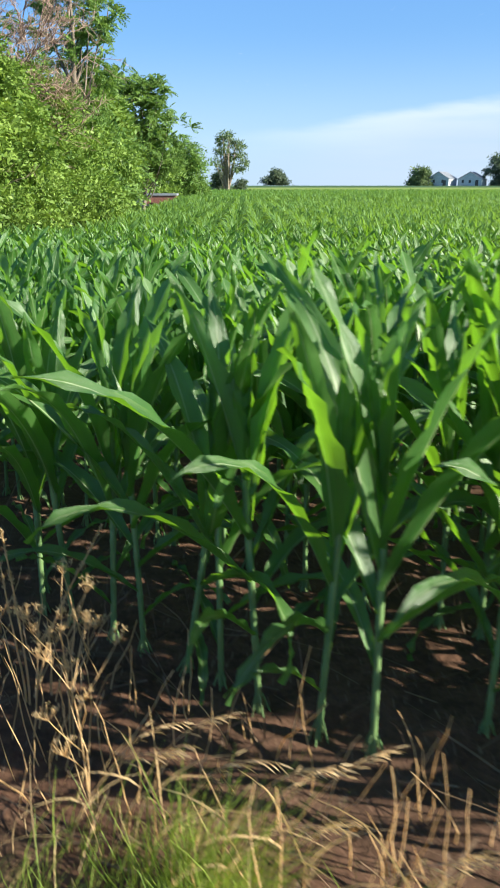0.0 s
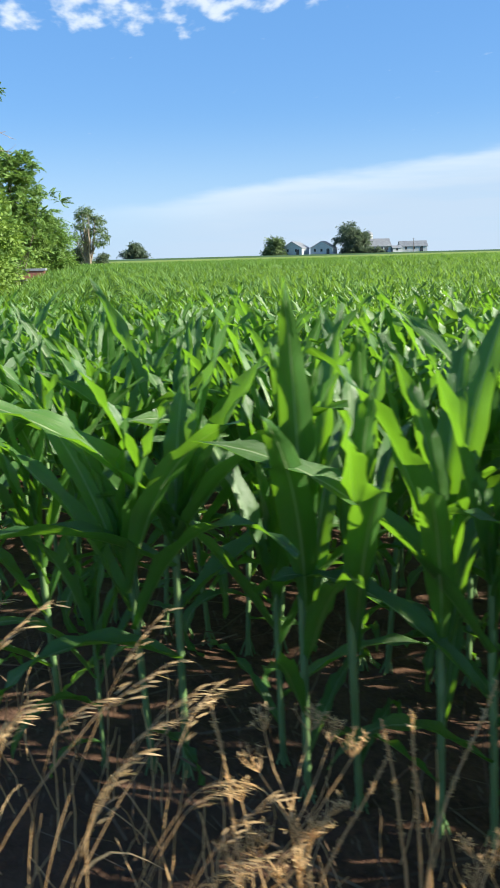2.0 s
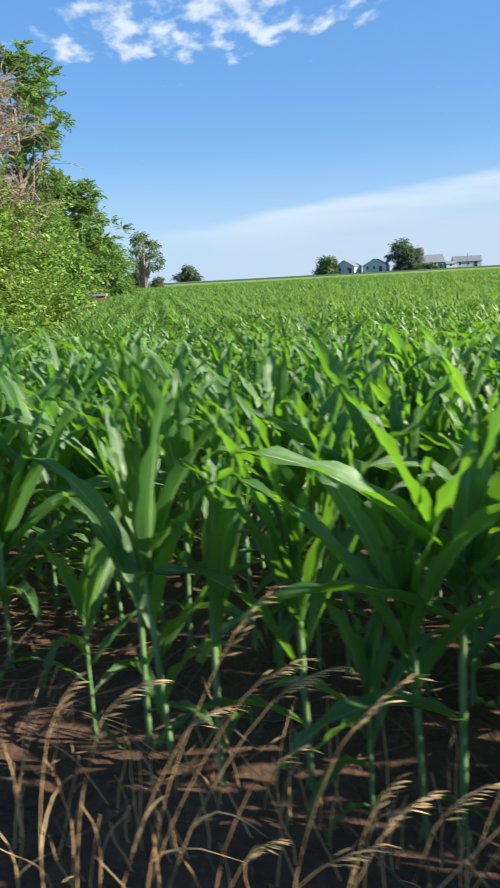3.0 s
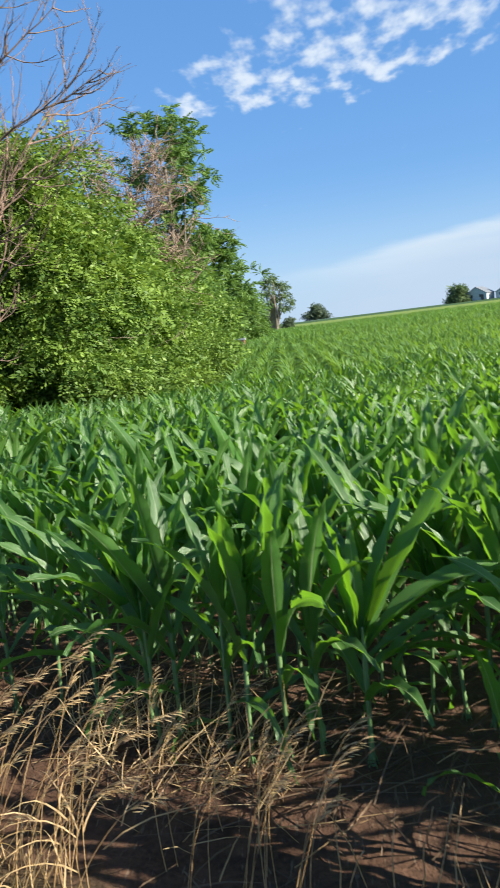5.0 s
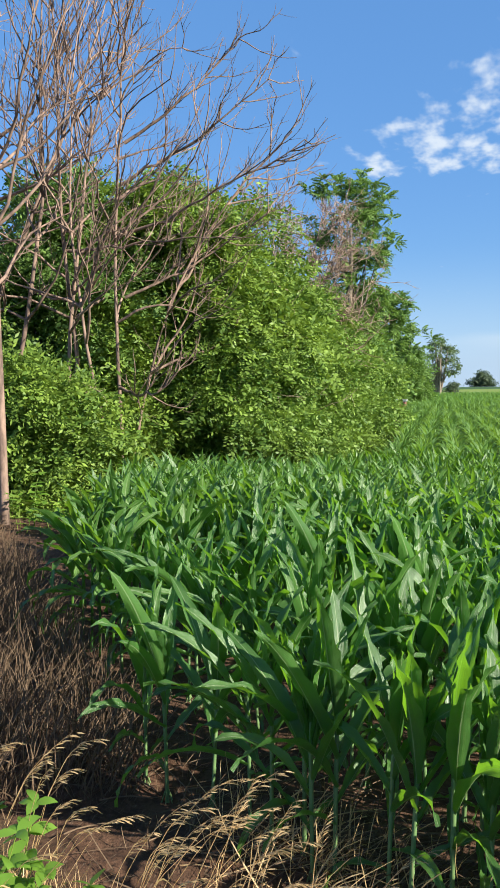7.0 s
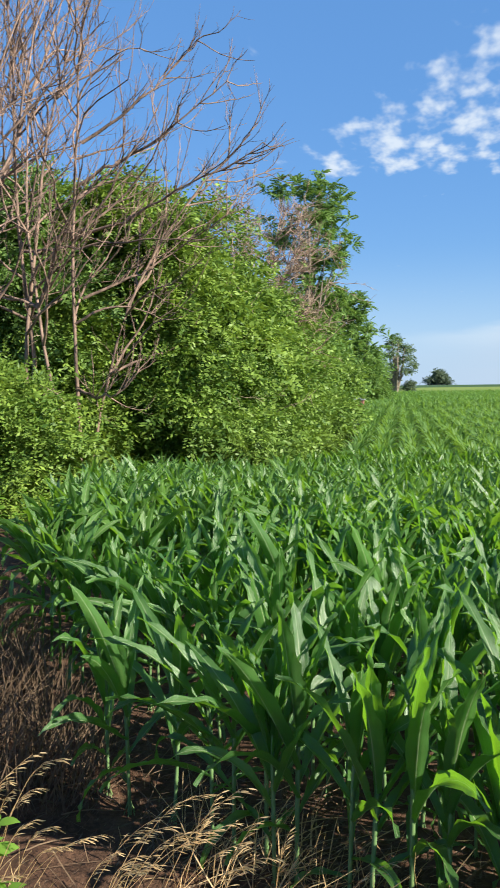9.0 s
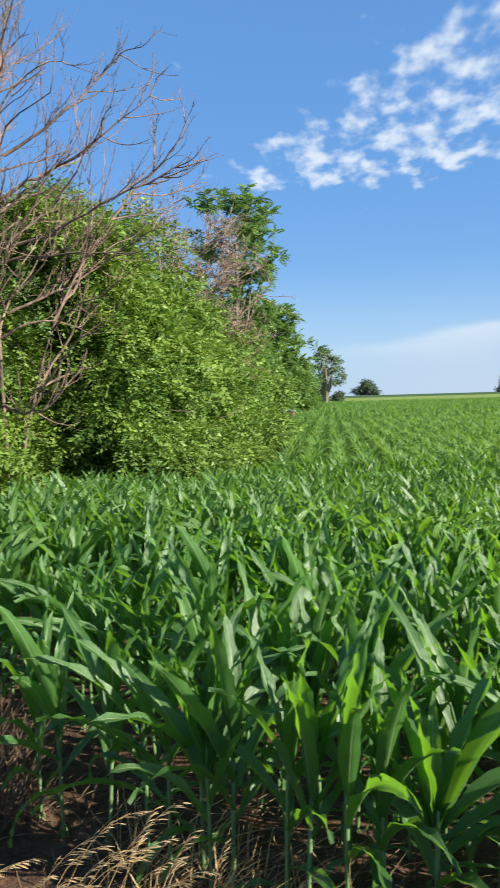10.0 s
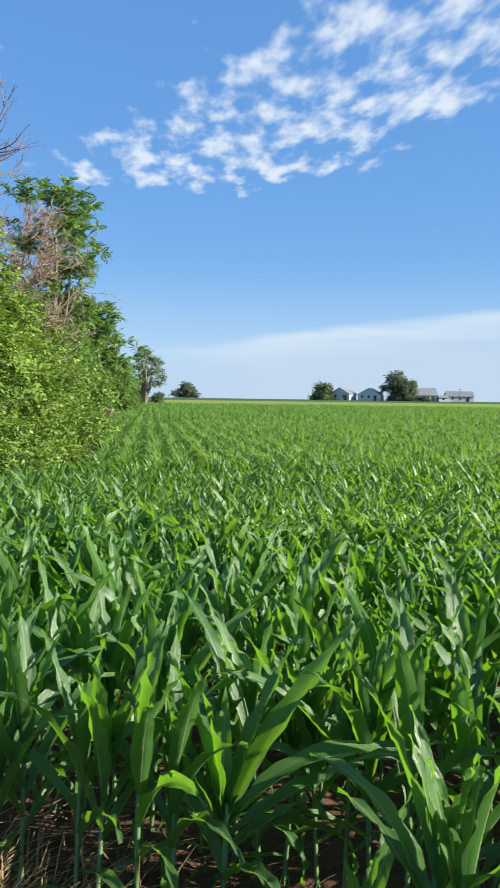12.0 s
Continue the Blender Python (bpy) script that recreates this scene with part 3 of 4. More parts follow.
# ---- trees and shrubs ----
def spray_template(r, leaflets, size, width, drop=0.25):
    """A leafy twig along +x: pairs of leaflets."""
    v, q = [], []
    for i in range(leaflets):
        s = (i + 0.5) / leaflets
        side = 1 if i % 2 else -1
        o = np.array((s, 0, -drop * s * s))
        way = np.array((0.55, side * 0.8, r.normal(-0.1, 0.25)))
        way /= np.linalg.norm(way)
        ln, wd = size * r.uniform(0.75, 1.2), width * r.uniform(0.8, 1.2)
        cross = np.cross(way, (r.normal(0, 0.8), r.normal(0, 0.8), 1))
        cross /= np.linalg.norm(cross)
        k = len(v)
        v += [o, o + way * ln * 0.45 - cross * wd / 2, o + way * ln, o + way * ln * 0.45 + cross * wd / 2]
        q.append((k, k + 1, k + 2, k + 3))
    return np.array(v), np.array(q), np.full((len(v), 2), 0.3)


def sprays(template, places, ways, scales, r):
    v, q, u = template
    d = ways / (np.linalg.norm(ways, axis=1, keepdims=True) + 1e-9)
    up = np.array((0, 0, 1.0)) + r.normal(0, 0.45, d.shape)
    side = np.cross(up, d)
    side /= np.linalg.norm(side, axis=1, keepdims=True) + 1e-9
    top = np.cross(d, side)
    v = v[None] * np.asarray(scales)[:, None, None]
    out = places[:, None] + v[..., 0:1] * d[:, None] + v[..., 1:2] * side[:, None] + v[..., 2:3] * top[:, None]
    quads = q[None] + (np.arange(len(places)) * v.shape[1])[:, None, None]
    return out.reshape(-1, 3), quads.reshape(-1, 4), np.tile(u, (len(places), 1))


def crown_points(r, lobes, count):
    """Places near the skin of a bundle of lobes, and the ways that they face."""
    c = np.array([l[:3] for l in lobes], float)
    rad = np.array([l[3:6] for l in lobes], float)
    weight = rad[:, 0] * rad[:, 2]
    pick = r.choice(len(lobes), count * 4, p=weight / weight.sum())
    d = r.normal(0, 1, (count * 4, 3))
    d /= np.linalg.norm(d, axis=1, keepdims=True)
    depth = 1.12 - 0.55 * r.random((count * 4, 1)) ** 1.3
    p = c[pick] + d * rad[pick]
    k = 2.6 / max(0.5, float(np.median(rad[:, 0])))
    rough = np.sin(p[:, 0] * k + 1.7 * np.sin(p[:, 2] * k * 0.8)) * np.sin(p[:, 1] * k * 1.1 + 2.0) + 0.7 * np.sin(p[:, 2] * k * 1.6 + 1.3 * np.sin(p[:, 0] * k * 0.7))
    p = c[pick] + d * rad[pick] * (depth + 0.42 * rough[:, None])
    inside = ((((p[:, None] - c[None]) / rad[None]) ** 2).sum(-1) < 0.4).sum(1)
    keep = (inside == 0) & (r.random(len(p)) < np.clip(0.62 + 1.0 * rough, 0.02, 1)) & (p[:, 2] > 0.03)
    return p[keep][:count], d[keep][:count]


def lobes_for(r, width, depth, base, height, count, size, lean=0.0):
    """Lobes of uneven size that fill an upright, ragged crown."""
    out = []
    for i in range(count):
        t = (i + r.random()) / count
        z = base + (height - base) * t
        swell = math.sin(math.pi * min(1.0, 0.25 + 0.72 * t)) ** 0.6
        a = r.uniform(0, 2 * np.pi)
        off = r.uniform(0.4, 0.92) * swell
        s = size * r.uniform(0.5, 1.3) * (0.65 + 0.45 * swell)
        out.append((math.cos(a) * width * off + lean * t, math.sin(a) * depth * off, z - s * 0.35, s, s * r.uniform(0.8, 1.1), s * r.uniform(0.62, 0.95)))
    return out


def limb(r, start, way, length, bend, n=7, wander=0.06):
    p, d, out = np.array(start, float), np.array(way, float), []
    d /= np.linalg.norm(d)
    out.append(p.copy())
    for _ in range(n):
        d = d + np.array(bend) / n + r.normal(0, wander, 3)
        d /= np.linalg.norm(d)
        p = p + d * length / n
        out.append(p.copy())
    return np.array(out)


def green_tree(name, label, place, width, depth, height, base, leaf_mat, count, r, lobes=16, size=0.9, spray=0.34, leaflets=10, leaf=0.28, leaf_w=0.125, trunk=0.1, category="shrub", lean=0.0, stems=3, droop=0.4, shoots=0, twigs=0):
    tree = thing(name, label, category, place, "trees along the field")
    place = (place[0], place[1], place[2] + float(ground_height(place[0], place[1])))
    tree.location = place
    bundle = lobes_for(r, width, depth, base, height, lobes, size, lean)
    g = Geo()
    for k in range(stems):
        top = bundle[int((k + 0.5) / stems * len(bundle)) % len(bundle)]
        foot = np.array((r.normal(0, 0.12), r.normal(0, 0.12), -0.08))
        goal = np.array(top[:3])
        mid = foot * 0.5 + goal * 0.5 + r.normal(0, 0.15, 3) * (1, 1, 0.3)
        tube(g, [foot, foot * 0.7 + mid * 0.3, mid, mid * 0.4 + goal * 0.6, goal], np.linspace(trunk, trunk * 0.3, 5), 7)
    part("trunk", g.mesh("trunk", BARK, True), tree)
    for l in bundle:
        t = min(0.85, max(0.1, l[2] / height * 0.6))
        start = np.array((l[0] * 0.2, l[1] * 0.2, height * t * 0.6))
        goal = np.array(l[:3]) * (1.12, 1.12, 1.05)
        way = goal - start
        g = Geo()
        tube(g, limb(r, start, way, np.linalg.norm(way), (0, 0, 0.1), 6, 0.07), np.linspace(trunk * 0.35, 0.008, 7), 5)
        part("limb", g.mesh("limb", BARK, True), tree)
    p, d = crown_points(r, bundle, count // 26)
    reach = 0.5 * float(np.median([l[3] for l in bundle])) * r.uniform(0.55, 1.35, len(p))
    own = np.repeat(np.arange(len(p)), 26)
    flat_way = r.normal(0, 1, (len(own), 3)) * 0.62
    lift = d[own] * 0.75 + (0, 0, 0.8)
    lift /= np.linalg.norm(lift, axis=1, keepdims=True)
    flat_way -= lift * (flat_way * lift).sum(1, keepdims=True) * 0.86
    p = p[own] + flat_way * reach[own, None]
    p[:, 2] = np.maximum(p[:, 2], 0.05)
    d = flat_way * 1.1 + d[own] * 0.7 + r.normal(0, 0.4, flat_way.shape) - (0, 0, droop)
    templates = [spray_template(r, leaflets, leaf, leaf_w) for _ in range(5)]
    kind = r.integers(0, 5, len(p))
    sets = [sprays(templates[k], p[kind == k], d[kind == k], spray * r.uniform(0.5, 1.5, (kind == k).sum()), r) for k in range(5)]
    if shoots:
        spots, ways = [], []
        for k in r.choice(len(p), shoots):
            way = d[k] / (np.linalg.norm(d[k]) + 1e-9) + (0, 0, 0.9)
            line = limb(r, p[k], way, r.uniform(0.35, 1.25), (0, 0, -0.5), 8, 0.08)
            for j in range(1, 9):
                for _ in range(2):
                    spots.append(line[j])
                    ways.append((line[j] - line[j - 1]) * 5 + r.normal(0, 0.8, 3))
        sets.append(sprays(templates[0], np.array(spots), np.array(ways), spray * r.uniform(0.4, 0.85, len(spots)), r))
    # leaves deep inside, where little light comes
    c = np.array([l[:6] for l in bundle])[r.integers(0, len(bundle), count // 6)]
    o = r.normal(0, 1, (len(c), 3))
    o /= np.linalg.norm(o, axis=1, keepdims=True)
    sets.append(sprays(templates[1], c[:, :3] + o * c[:, 3:6] * r.uniform(0.2, 0.7, (len(c), 1)), r.normal(0, 1, o.shape), spray * r.uniform(0.9, 1.6, len(c)), r))
    v, q, u = joined(sets)
    v[:, 2] = np.maximum(v[:, 2], 0.02)
    part("crown", mesh_of("crown", v, q, leaf_mat, u), tree)
    for k in r.choice(len(p), twigs) if twigs else ():
        g = Geo()
        way = r.normal(0, 1, 3) * (1, 0.4, 0.6) + (0.5, -0.4, 0.25)
        line = limb(r, p[k] + d[k] * 0.06, way, r.uniform(0.6, 1.7), (0.1, -0.1, -0.2), 7, 0.12)
        tube(g, line, np.linspace(0.012, 0.004, 8), 4)
        for j in (2, 3, 4, 5, 6):
            tube(g, limb(r, line[j], line[j] - line[j - 1] + r.normal(0, 0.14, 3), r.uniform(0.15, 0.5), (0, 0, 0), 3, 0.12), np.linspace(0.006, 0.0025, 4), 3)
        part("bare_twig", g.mesh("bare_twig", PALE, True), tree, "bare tan twig")
    return tree


def bare_tree(name, label, place, stems, r, mat, twigs=1.0, category="dead tree", thick=0.075, coarse=1.0, sweeps=(), sway=0.05, rise=1.0):
    """Stems as (way, length, bend); each sends out limbs, branches and twigs that sweep upward."""
    tree = thing(name, label, category, place, "dead trees by the field corner")
    for way, length, bend in stems:
        stem = limb(r, (r.normal(0, 0.08), r.normal(0, 0.08), -0.1), way, length, bend, 14, sway)
        g = Geo()
        tube(g, stem, np.linspace(thick * length / 9.0, 0.012, 15), 8)
        part("trunk", g.mesh("trunk", mat, True), tree)
        for _ in range(int(13 * length / 8)):
            i = r.integers(5, 14)
            d = stem[min(i + 1, 14)] - stem[i - 1]
            out = r.normal(0, 1, 3) * (1, 0.8, 0.25) + (0.25, -0.1, 0.15)
            out -= d * (out @ d) / (d @ d)
            w = d / np.linalg.norm(d) * 0.85 + out / np.linalg.norm(out) * r.uniform(0.5, 1.1)
            ln = length * (1 - i / 20) * r.uniform(0.22, 0.52)
            b = limb(r, stem[i], w * (1, 1, min(1.0, i / 9)), ln, (0.1, 0, r.uniform(-0.2, 0.9) if i < 8 else r.uniform(0.2, 0.9)), 8, 0.17)
            branch_geo, twig_geo = Geo(), Geo()
            tube(branch_geo, b, np.linspace(0.042 * (1 - i / 22), 0.009, 9), 5)
            for _ in range(int(7 * twigs)):
                j = r.integers(2, 9)
                e = b[min(j, 8)] - b[j - 1]
                o = r.normal(0, 1, 3)
                w2 = e / np.linalg.norm(e) * 0.9 + o / np.linalg.norm(o) * (1.5 - 0.75 * rise) + (0, 0, 0.2 * rise)
                c = limb(r, b[min(j, 8)], w2, ln * r.uniform(0.25, 0.5), (0, 0, 0.6 * rise), 5, 0.16)
                tube(twig_geo, c, np.linspace(0.0095, 0.0035, 6) * coarse, 4)
                for _ in range(int(4 * twigs)):
                    k = r.integers(1, 6)
                    o = r.normal(0, 1, 3) + (0, 0, 0.5 * rise)
                    f = limb(r, c[k], (c[k] - c[k - 1]) / np.linalg.norm(c[k] - c[k - 1]) + o * 0.45, r.uniform(0.12, 0.4), (0, 0, 0.3), 2, 0.12)
                    tube(twig_geo, f, np.array((0.005, 0.004, 0.0025)) * coarse, 3)
            bough = part("branch", branch_geo.mesh("branch", mat, True), tree)
            part("twig_spray", twig_geo.mesh("twig_spray", mat, True), bough, "fine bare reddish-brown twigs")["kind"] = "stuff"
    # long crooked side limbs with upturned ends
    for start, end, lift in sweeps:
        t = np.linspace(0, 1, 15)[:, None]
        line = np.array(start) * (1 - t) + np.array(end) * t + np.array((0, 0, lift)) * (t ** 3 - t)
        kink = np.cumsum(r.normal(0, 0.045, (15, 3)), 0) * np.sin(t * 3.14)
        line = line + kink
        g, fine = Geo(), Geo()
        tube(g, line, np.linspace(0.036, 0.008, 15), 6)
        for j in range(3, 15):
            for _ in range(r.integers(1, 3)):
                w = (line[j] - line[j - 1]) / np.linalg.norm(line[j] - line[j - 1]) + r.normal(0, 0.45, 3) + (0, 0, r.choice((0.9, 0.7, -0.3)))
                b = limb(r, line[j], w, r.uniform(0.4, 1.25), (0.25, 0, 0.6), 7, 0.14)
                tube(fine, b, np.linspace(0.013, 0.005, 8), 4)
                for i in (2, 3, 4, 5, 6):
                    if r.random() < 0.75:
                        o = (b[i] - b[i - 1]) / np.linalg.norm(b[i] - b[i - 1]) + r.normal(0, 0.5, 3) + (0, 0, 0.3)
                        tube(fine, limb(r, b[i], o, r.uniform(0.12, 0.42), (0, 0, 0.3), 3, 0.15), (0.0065, 0.005, 0.004, 0.003), 3)
        bough = part("branch", g.mesh("branch", mat, True), tree)
        part("twig_spray", fine.mesh("twig_spray", mat, True), bough, "crooked bare grey-brown twigs")["kind"] = "stuff"
    return tree


def frond(r, leaflets=15):
    """A feather-like leaf along +x, one metre long, with paired leaflets that hang a little."""
    v, q = [], []
    for i in range(leaflets):
        t = 0.14 + 0.86 * i / (leaflets - 1)
        o = np.array((t, 0, 0.12 * t - 0.4 * t * t))
        for side in (-1, 1):
            ln = 0.26 * math.sin(math.pi * min(1, 0.22 + 0.7 * t)) * r.uniform(0.85, 1.15)
            way = np.array((0.5, side * 0.85, -0.25 + r.normal(0, 0.1)))
            tip = o + way / np.linalg.norm(way) * ln
            mid = (o + tip) / 2
            wide = np.array((0.038, -side * 0.02, r.normal(0.01, 0.03)))
            k = len(v)
            v += [o, mid - wide, tip, mid + wide]
            q.append((k, k + 1, k + 2, k + 3))
    return np.array(v), np.array(q), np.full((len(v), 2), 0.3)


def tufted_tree(label, place, tips, high, size, r):
    """A tall open tree: crooked limbs that each end in tiers of drooping feathery leaves."""
    z0 = float(ground_height(*place))
    tree = thing("tree", label, "tree", (*place, z0), "trees along the field")
    stem = limb(r, (0, 0, -0.1), (0.05, 0, 1), high, (0.06, 0, 0.1), 12, 0.05)
    g = Geo()
    tube(g, stem, np.linspace(0.16, 0.05, 13), 8)
    part("trunk", g.mesh("trunk", BARK, True), tree)
    spots, ways, sizes = [], [], []
    for x, z in tips:
        goal = np.array((x, r.normal(0, 0.8), z + 0.55))
        start = stem[int(np.clip((z - 2.6) / high * 12, 2, 12))]
        t = np.linspace(0, 1, 7)[:, None]
        line = start * (1 - t) + goal * t + np.array((0, 0, -0.5)) * np.sin(t * 3.14) + np.cumsum(r.normal(0, 0.05, (7, 3)), 0) * np.sin(t * 3.14)
        g = Geo()
        tube(g, line, np.linspace(0.06, 0.018, 7), 5)
        part("limb", g.mesh("limb", BARK, True), tree)
        for _ in range(r.integers(11, 16)):
            hub = goal + r.normal(0, size, 3) * (0.5, 0.6, 0.3) - (0.15, 0, 0.1)
            for _ in range(10):
                a = r.uniform(0, 6.28)
                spots.append(hub)
                ways.append((math.cos(a), math.sin(a), r.normal(0.25, 0.5)))
                sizes.append(r.uniform(0.3, 0.56) * size)
    kinds = [frond(r) for _ in range(4)]
    pick = r.integers(0, 4, len(spots))
    spots, ways, sizes = np.array(spots), np.array(ways), np.array(sizes)
    v, q, u = joined([sprays(kinds[k], spots[pick == k], ways[pick == k], sizes[pick == k], r) for k in range(4)])
    part("crown", mesh_of("crown", v, q, HEDGE_C, u), tree, "tiers of feathery drooping leaves")


def build_tree_line():
    r = np.random.default_rng(11)
    shrub = "dense green shrub with small leaves beside the corn"
    tree = "leafy green tree in the row beside the corn"
    # the near end
    green_tree("shrub", "low bright green shrub at the field corner", (-10.85, 15.6, 0), 1.15, 1.0, 2.5, 0.1, HEDGE_B, 7500, r, 14, 0.66, 0.34, stems=4, trunk=0.04, shoots=40, twigs=6)
    green_tree("shrub", shrub, (-9.9, 20.5, 0), 2.5, 2.2, 7.2, 0.2, HEDGE_B, 22000, r, 26, 1.0, 0.42, stems=4, trunk=0.09, shoots=110, twigs=56)
    green_tree("shrub", shrub, (-8.3, 20.6, 0), 1.3, 1.4, 4.4, 0.1, HEDGE_A, 11000, r, 14, 0.8, 0.38, stems=4, trunk=0.06, shoots=60, twigs=18)
    green_tree("shrub", shrub, (-12.4, 20.2, 0), 2.5, 1.8, 7.2, 0.2, HEDGE_C, 11000, r, 22, 1.05, 0.44, stems=3, trunk=0.09, shoots=70, twigs=24)
    green_tree("shrub", shrub, (-15.2, 21.0, 0), 2.5, 2.0, 6.0, 0.1, HEDGE_A, 4000, r, 30, 0.95, 0.5, stems=3, trunk=0.09)
    green_tree("shrub", shrub, (-8.9, 25.0, 0), 1.9, 2.4, 5.5, 0.1, HEDGE_A, 15000, r, 20, 1.05, 0.48, stems=4, trunk=0.09, shoots=90, twigs=36)
    green_tree("shrub", shrub, (-10.8, 26.0, 0), 2.2, 2.2, 6.3, 0.4, HEDGE_A, 9000, r, 18, 1.05, 0.5, stems=3, trunk=0.1, shoots=60, twigs=24)
    # farther along the row
    green_tree("tree", tree, (-9.25, 30.8, 0), 1.85, 2.6, 5.6, 0.1, HEDGE_A, 9000, r, 18, 1.1, 0.55, stems=4, trunk=0.1, category="tree", shoots=60, twigs=6)
    green_tree("tree", tree, (-9.8, 37.0, 0), 1.85, 2.8, 5.8, 0.1, HEDGE_A, 7500, r, 16, 1.15, 0.62, stems=3, trunk=0.12, category="tree", shoots=50, twigs=0)
    green_tree("tree", tree, (-10.3, 42.5, 0), 1.8, 2.8, 6.1, 0.1, HEDGE_C, 6500, r, 16, 1.15, 0.7, stems=3, trunk=0.14, category="tree", shoots=50, twigs=0)
    green_tree("tree", tree, (-10.1, 48.0, 0), 1.9, 2.4, 7.2, 2.4, HEDGE_A, 4200, r, 34, 0.8, 0.8, leaf=0.4, leaf_w=0.1, stems=3, trunk=0.14, category="tree", shoots=60, twigs=0)
    green_tree("shrub", shrub, (-8.2, 34.0, 0), 1.3, 1.8, 4.6, 0.1, HEDGE_A, 3000, r, 24, 0.7, 0.55, stems=3, trunk=0.07)
    tufted_tree("tall tree with feathery green leaf sprays and open gaps", (-8.6, 36.0),
                ((0.3, 10.2), (0.9, 9.9), (1.5, 9.3), (1.0, 8.8), (1.7, 8.4), (1.8, 7.5), (1.3, 7.1), (1.6, 5.9), (0.5, 7.1), (1.1, 6.2), (-0.4, 10.0), (0.9, 5.3),
                 (-0.9, 8.6), (0.2, 8.4), (-1.6, 7.4), (-0.6, 6.2), (0.4, 4.2), (1.1, 4.6)), 9.0, 1.0, r)
    tufted_tree("plume-like green tree with drooping feathery leaves beyond the shrubs", (-9.5, 61.0),
                ((-1.7, 4.5), (-0.9, 6.1), (0.0, 8.2), (0.8, 8.0), (1.3, 7.0), (1.8, 5.9), (2.0, 5.0), (1.6, 4.0), (0.9, 6.3), (0.0, 5.0), (-1.2, 7.4), (0.5, 3.6), (1.4, 3.1), (-0.4, 3.4), (-1.5, 3.0),
                 (0.3, 7.0), (0.6, 4.6), (-0.5, 7.9)), 7.4, 1.6, r)
    green_tree("tree", tree, (-14.6, 30.0, 0), 2.6, 3.0, 6.6, 0.2, HEDGE_C, 3000, r, 24, 1.2, 0.6, stems=3, trunk=0.1, category="tree")
    green_tree("tree", "small upright green tree beyond the tree row", (-11.2, 100.0, 0), 1.9, 1.9, 6.4, 0.2, HEDGE_C, 1600, r, 14, 1.0, 1.1, 10, 0.34, 0.1, 0.12, "tree", 0.3)
    green_tree("tree", tree, (-13.5, 92.0, 0), 2.5, 2.5, 5.0, 0.1, HEDGE_A, 1500, r, 12, 1.3, 1.1, category="tree")
    green_tree("tree", tree, (-17.5, 88.0, 0), 3.5, 3.0, 9.5, 2.6, HEDGE_C, 2600, r, 18, 1.8, 1.1, 10, 0.34, 0.1, 0.2, category="tree")


build_tree_line()


def build_dead_trees():
    r = np.random.default_rng(17)
    bare = "tall dead tree with bare grey-brown branches among green shrubs"
    bare_tree("dead_tree", "tall dead tree with a pale straight trunk and bare branches", (-10.5, 13.6, -0.5), [((0.015, 0.0, 1), 12.0, (0.0, 0, 0.1))], r, DEAD, 0.9, thick=0.06, coarse=1.0, sway=0.012)
    bare_tree("dead_tree", bare, (-12.7, 17.0, -0.5), [((0.03, 0, 1), 12.4, (0.05, 0, 0.1)), ((0.24, 0.05, 1), 11.6, (0.05, 0, 0.3)), ((-0.2, 0.05, 1), 11.0, (0.05, 0, 0.3))], r, DEAD, 0.75, thick=0.05, coarse=1.1,
              sweeps=(((0.3, 0, 6.4), (3.4, -0.4, 8.2), 0.7), ((0.3, 0, 7.6), (2.6, 0.2, 10.0), 0.6)))
    bare_tree("dead_tree", bare, (-11.4, 17.6, -0.5), [((0.03, 0, 1), 11.6, (0.05, 0, 0.2)), ((0.12, -0.05, 1), 10.8, (0.1, 0, 0.2))], r, DEAD, 0.75, thick=0.045, coarse=1.1)
    bare_tree("dead_tree", bare, (-10.05, 17.4, -0.5), [((0.0, 0, 1), 11.2, (0.03, 0, 0.1)), ((0.07, -0.03, 1), 10.2, (0.1, 0, 0.1)), ((0.14, -0.05, 1), 8.6, (0.4, 0, 0.0))], r, DEAD, 0.85, thick=0.038, coarse=1.05,
              sweeps=(((0, 0, 5.6), (3.9, -0.5, 7.0), 0.7), ((0.1, 0, 6.6), (3.2, -0.3, 8.2), 0.6), ((0.2, 0, 7.4), (2.5, 0.2, 9.2), 0.6), ((-1.2, 0.1, 5.4), (2.6, -0.8, 5.3), 0.2),
                      ((0.1, -0.2, 2.6), (1.6, -1.0, 2.9), 0.5), ((0.1, 0.1, 4.4), (3.0, 0.3, 5.9), 0.5)))
    bare_tree("dead_tree", bare, (-14.2, 17.6, -0.5), [((0.05, 0, 1), 11.8, (0.1, 0, 0.2)), ((0.2, -0.1, 1), 10.4, (0.2, 0, 0.1))], r, DEAD, 0.8)
    bare_tree("dead_tree", "reddish-brown dead crown of fine twigs between leafy trees", (-9.5, 29.2, -0.5), [((0.06, 0, 1), 9.4, (0.1, 0, 0.1)), ((0.2, 0.1, 1), 9.2, (0.1, 0, 0.1)), ((-0.08, 0, 1), 8.9, (0.0, 0, 0.2)), ((0.16, 0, 1), 9.0, (0.1, 0, 0.2)), ((0.0, 0, 1), 8.7, (0.0, 0, 0.2))], r, TWIG, 1.7, thick=0.05, coarse=1.5, rise=0.1)


build_dead_trees()


def far_tree(name, label, place, width, height, base, count, r, mat=HAZED_LEAF, stems=1, lobes=14, size=None, category="tree", spray=1.6):
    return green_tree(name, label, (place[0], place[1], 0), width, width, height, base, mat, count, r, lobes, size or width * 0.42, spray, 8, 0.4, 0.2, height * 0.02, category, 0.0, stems)


